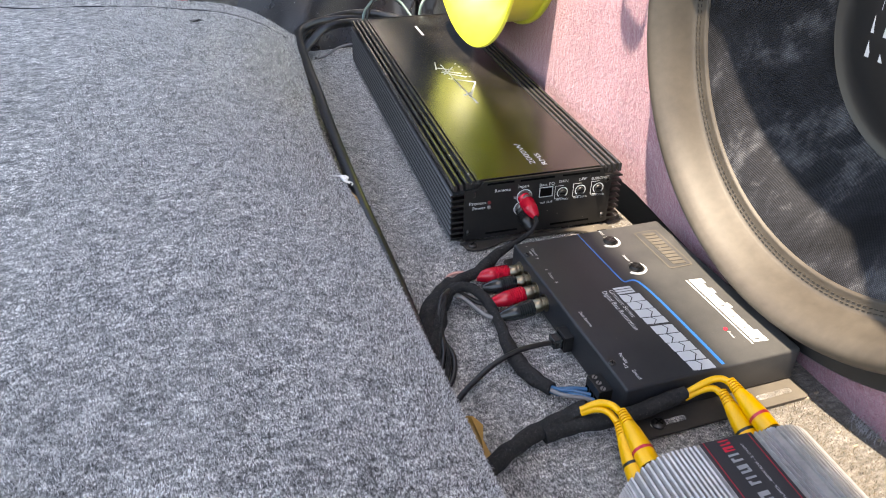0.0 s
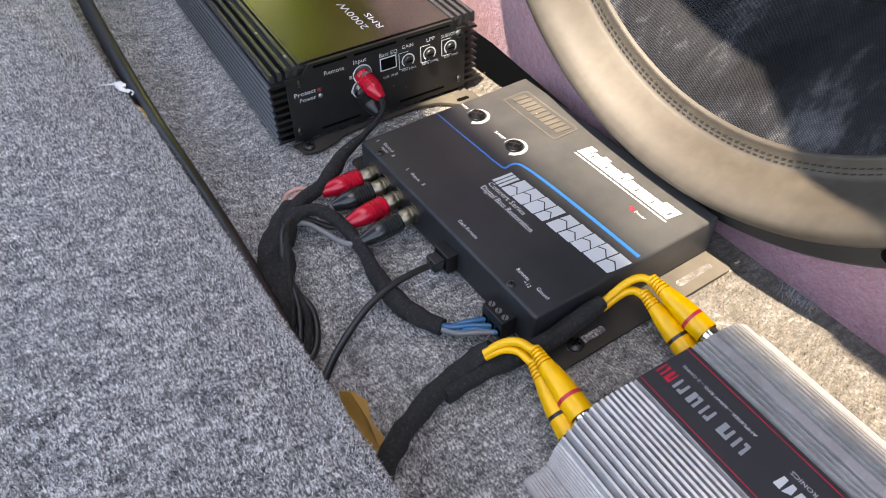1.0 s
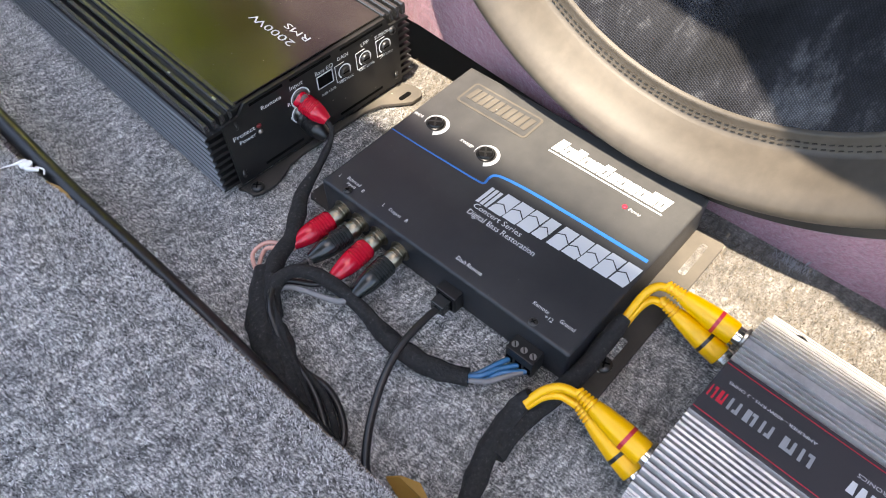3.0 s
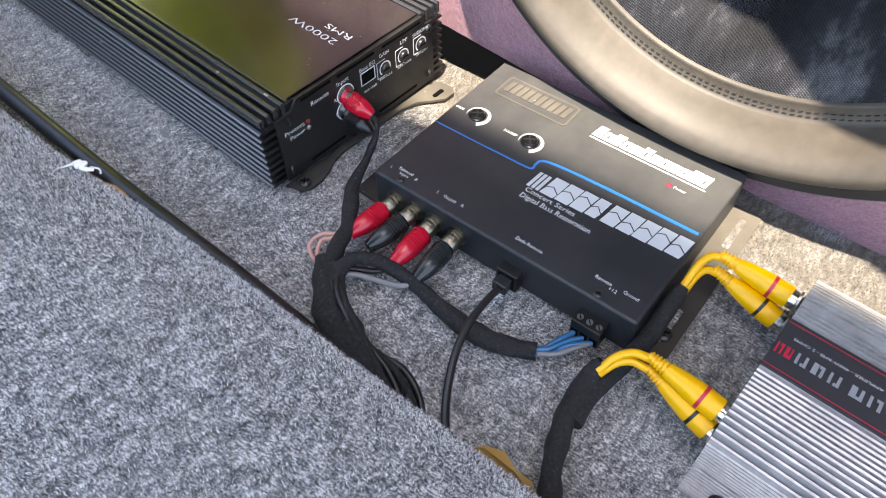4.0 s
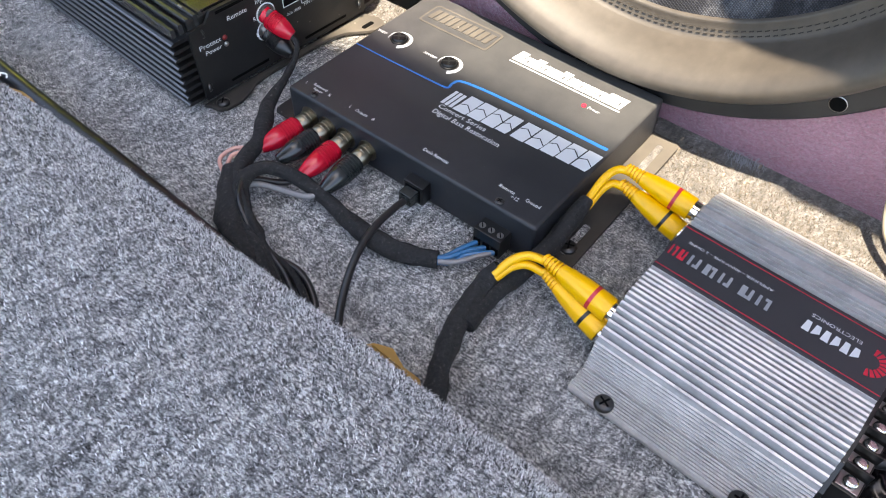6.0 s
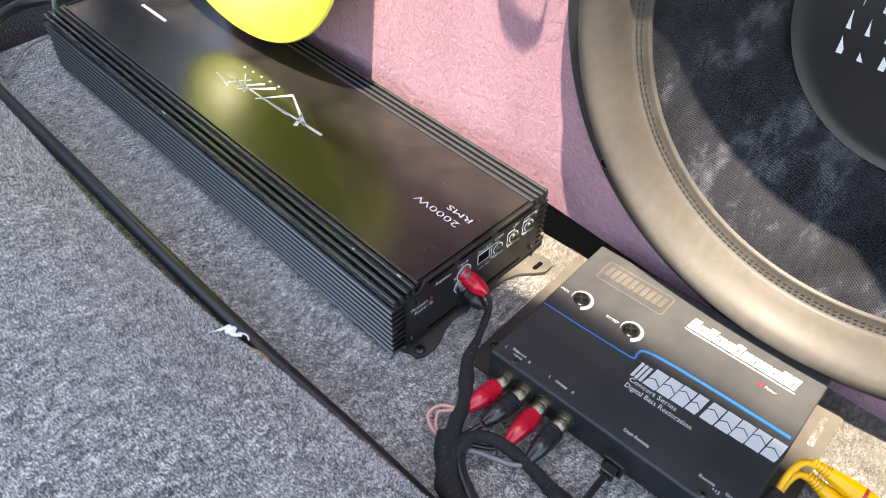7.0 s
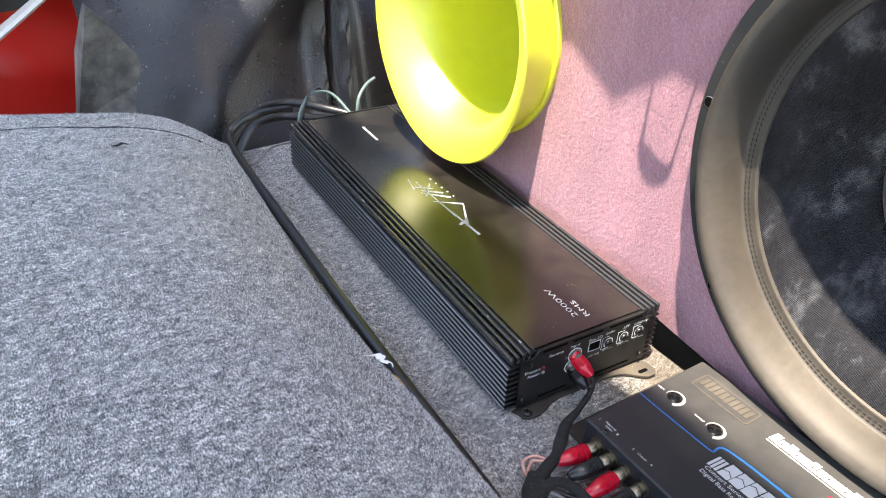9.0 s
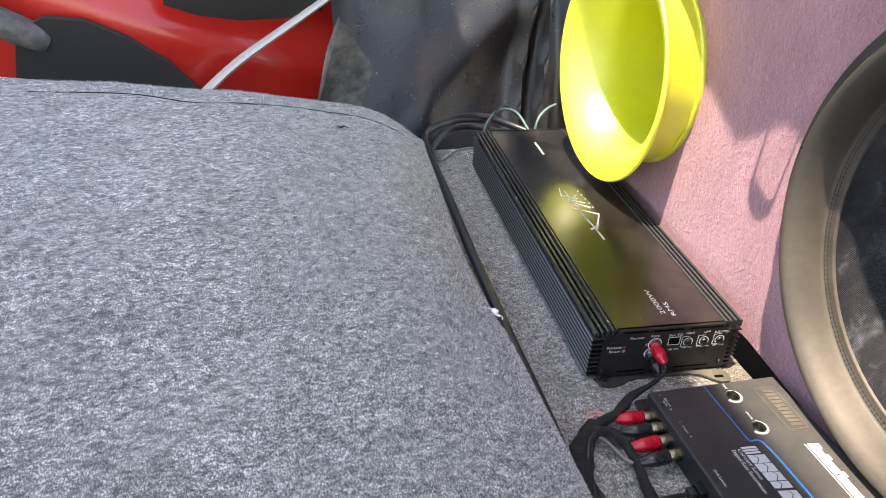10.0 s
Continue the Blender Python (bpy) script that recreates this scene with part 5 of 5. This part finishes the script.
for k in range(NST):
    for r, h in ((0.1772, -0.0150), (0.1744, -0.0158)):
        a = 2 * math.pi * k / NST
        add(stm, box((-0.00024, -0.0013, -0.0003), (0.00024, 0.0013, 0.0003)), Matrix.Translation((r * math.cos(a), r * math.sin(a), h)) @ pose(0, 0, 0, 0, 0, math.degrees(a) + 7))
st = part("stitching", stm, STITCH, sub, "double row of dark stitches")
st["kind"] = "stuff"
for a in (85.7, 129.7, 173.7, 217.8, 262, 306, 350, 42):
    x, y = 0.2156 * math.cos(radians(a)), 0.2156 * math.sin(radians(a))
    h = part("bolt_hole", lathe([(0.0046, -0.001), (0.0046, 0.0004), (0, 0.0004)], 18), HOLE, sub, "", 40)
    h.matrix_basis = Matrix.Translation((x, y, 0))
    part("rim", lathe([(0.0044, -0.001), (0.0046, 0.0005), (0.0049, 0.0003), (0.0049, -0.001)], 18), STEEL, h, "bare metal rim", 40)

# ---------------------------------------------------------------- port
port = thing("bass_port", Matrix.Translation((WALL_X, 0.58, 0.235)) @ pose(0, 0, 0, 0, -90, 0), "flared lime green plastic port on the speaker box", "bass port")
part("flare", lathe([(0.1500, 0.0630), (0.1500, 0.0650), (0.1485, 0.0665), (0.1440, 0.0655), (0.1340, 0.0605), (0.1240, 0.0530), (0.1155, 0.0430), (0.1090, 0.0310), (0.1040, 0.0180), (0.1010, 0.0060), (0.1000, -0.0060), (0.1000, -0.1500), (0.104, -0.15), (0.1045, -0.006),
                     (0.1110, 0.0), (0.1225, 0.0), (0.1225, 0.0400), (0.1250, 0.0480), (0.1330, 0.0560), (0.1430, 0.0610)], 128, True), LIME, port, "", 50)
part("wall_ring", lathe([(0.1270, 0.0), (0.1270, 0.0040), (0.1255, 0.0055), (0.1220, 0.0055), (0.1220, 0.0)], 96, True), LIME, port, "", 40)
part("back", lathe([(0.1120, -0.150), (0, -0.150)], 48), LIME, port)

# ---------------------------------------------------------------- car shell at the far end
def panel(name, xs, zs, depth, material, label, category):
    bm = bmesh.new()
    g = [[bm.verts.new((x, depth(x, z), z)) for x in xs] for z in zs]
    for r0, r1 in zip(g, g[1:]):
        for a, b, c, d in zip(r0, r0[1:], r1[1:], r1):
            bm.faces.new((a, b, c, d))
    got = bmesh.ops.extrude_face_region(bm, geom=bm.faces[:])
    bmesh.ops.translate(bm, vec=(0, 0.004, 0), verts=[v for v in got["geom"] if isinstance(v, bmesh.types.BMVert)])
    ob = finish(name, bm, material, None, label, 60)
    ob["category"] = category
    return ob


def trim_y(x, z):
    y = 1.03 + 0.10 * smooth01((-0.02 - x) / 0.15) + 0.05 * z
    y -= 0.03 * math.exp(-(((x - 0.16 - 0.1 * z) / 0.012) ** 2)) + 0.022 * math.exp(-(((x - 0.205 - 0.1 * z) / 0.010) ** 2))
    y += 0.05 * smooth01((x - 0.22) / 0.05)
    d = (x - 0.004 - 1.06 * (z - 0.062)) / 1.457
    y -= 0.035 * math.exp(-((d / 0.05) ** 2))
    y += 0.02 * math.sin(11 * x + 13 * z) + 0.006 * noise.noise((x * 11, z * 11, 1.0)) + 0.42 * z
    return y


panel("side_trim", [-0.185 + 0.009 * i for i in range(92)], [-0.10 + 0.0125 * i for i in range(46)], trim_y, TRIM, "scuffed glossy black moulded side trim", "side trim")


def tri_y(x, z):
    return 1.02 + 0.25 * (x + 0.2) ** 2 + 0.02 * math.sin(20 * z)


bm = bmesh.new()
shape = [(-0.245, -0.06), (-0.235, 0.02), (-0.215, 0.12), (-0.195, 0.19), (-0.175, 0.165), (-0.150, 0.125), (-0.134, 0.103), (-0.131, 0.085), (-0.142, 0.060), (-0.152, 0.030), (-0.158, -0.06)]
vs = [bm.verts.new((x, tri_y(x, z), z)) for x, z in shape]
bm.faces.new(vs)
got = bmesh.ops.extrude_face_region(bm, geom=bm.faces[:])
bmesh.ops.translate(bm, vec=(0, 0.02, 0), verts=[v for v in got["geom"] if isinstance(v, bmesh.types.BMVert)])
bracket = finish("trim_bracket", bm, GREYTRIM, None, "grey dusty plastic trim bracket")
bracket["category"] = "bracket"


def red_y(x, z):
    y = 1.27 + 0.25 * (x + 0.35) * smooth01((x + 0.35) / 0.2)
    ridge = 0.105 - 0.35 * (x + 0.55)
    return y + 0.05 * smooth01((z - ridge) / 0.12) + 0.012 * math.sin(14 * x)


panel("body_panel", [-0.95 + 0.0125 * i for i in range(66)], [-0.20 + 0.014 * i for i in range(28)], red_y, REDPAINT, "glossy red painted car body panel", "body panel")
rec = finish("wheel_recess", slab([(-0.66, -0.16), (-0.36, -0.16), (-0.37, -0.02), (-0.42, 0.035), (-0.49, 0.085), (-0.56, 0.118), (-0.63, 0.125), (-0.68, 0.10), (-0.70, 0.0)], -0.012, 0.012), INTERIOR, None, "dark opening in the red body panel")
rec["category"] = "opening"
rec.matrix_world = Matrix.Translation((-0.085, 1.245, 0.012)) @ pose(0, 0, 0, 90)
glass = finish("dark_window", slab([(-0.50, 0.160), (-0.44, 0.140), (-0.36, 0.130), (-0.27, 0.134), (-0.20, 0.150), (-0.18, 0.30), (-0.50, 0.30)], -0.01, 0.01), BLACK, None, "dark rubber-edged window above the red panel")
glass["category"] = "window"
glass.matrix_world = Matrix.Translation((0, 1.245, 0)) @ pose(0, 0, 0, 90)
strip = finish("pale_seal_strip", tube([(-0.52, 1.20, -0.08), (-0.425, 1.21, 0.010), (-0.36, 1.215, 0.063), (-0.26, 1.22, 0.130), (-0.17, 1.225, 0.190)], [0.02, 0.019, 0.018, 0.016, 0.014], 8, 8, 0.0, 0.4), SILVERTRIM, None, "pale silver seal strip on the red panel")
strip["category"] = "seal strip"
tubeb = finish("grey_tube", tube([(-0.98, 1.28, 0.19), (-0.84, 1.24, 0.155), (-0.76, 1.235, 0.115), (-0.72, 1.25, 0.09)], [0.026, 0.026, 0.028, 0.024], 16, 8), GREYTRIM, None, "grey rubber tube by the body panel", 50)
tubeb["category"] = "tube"
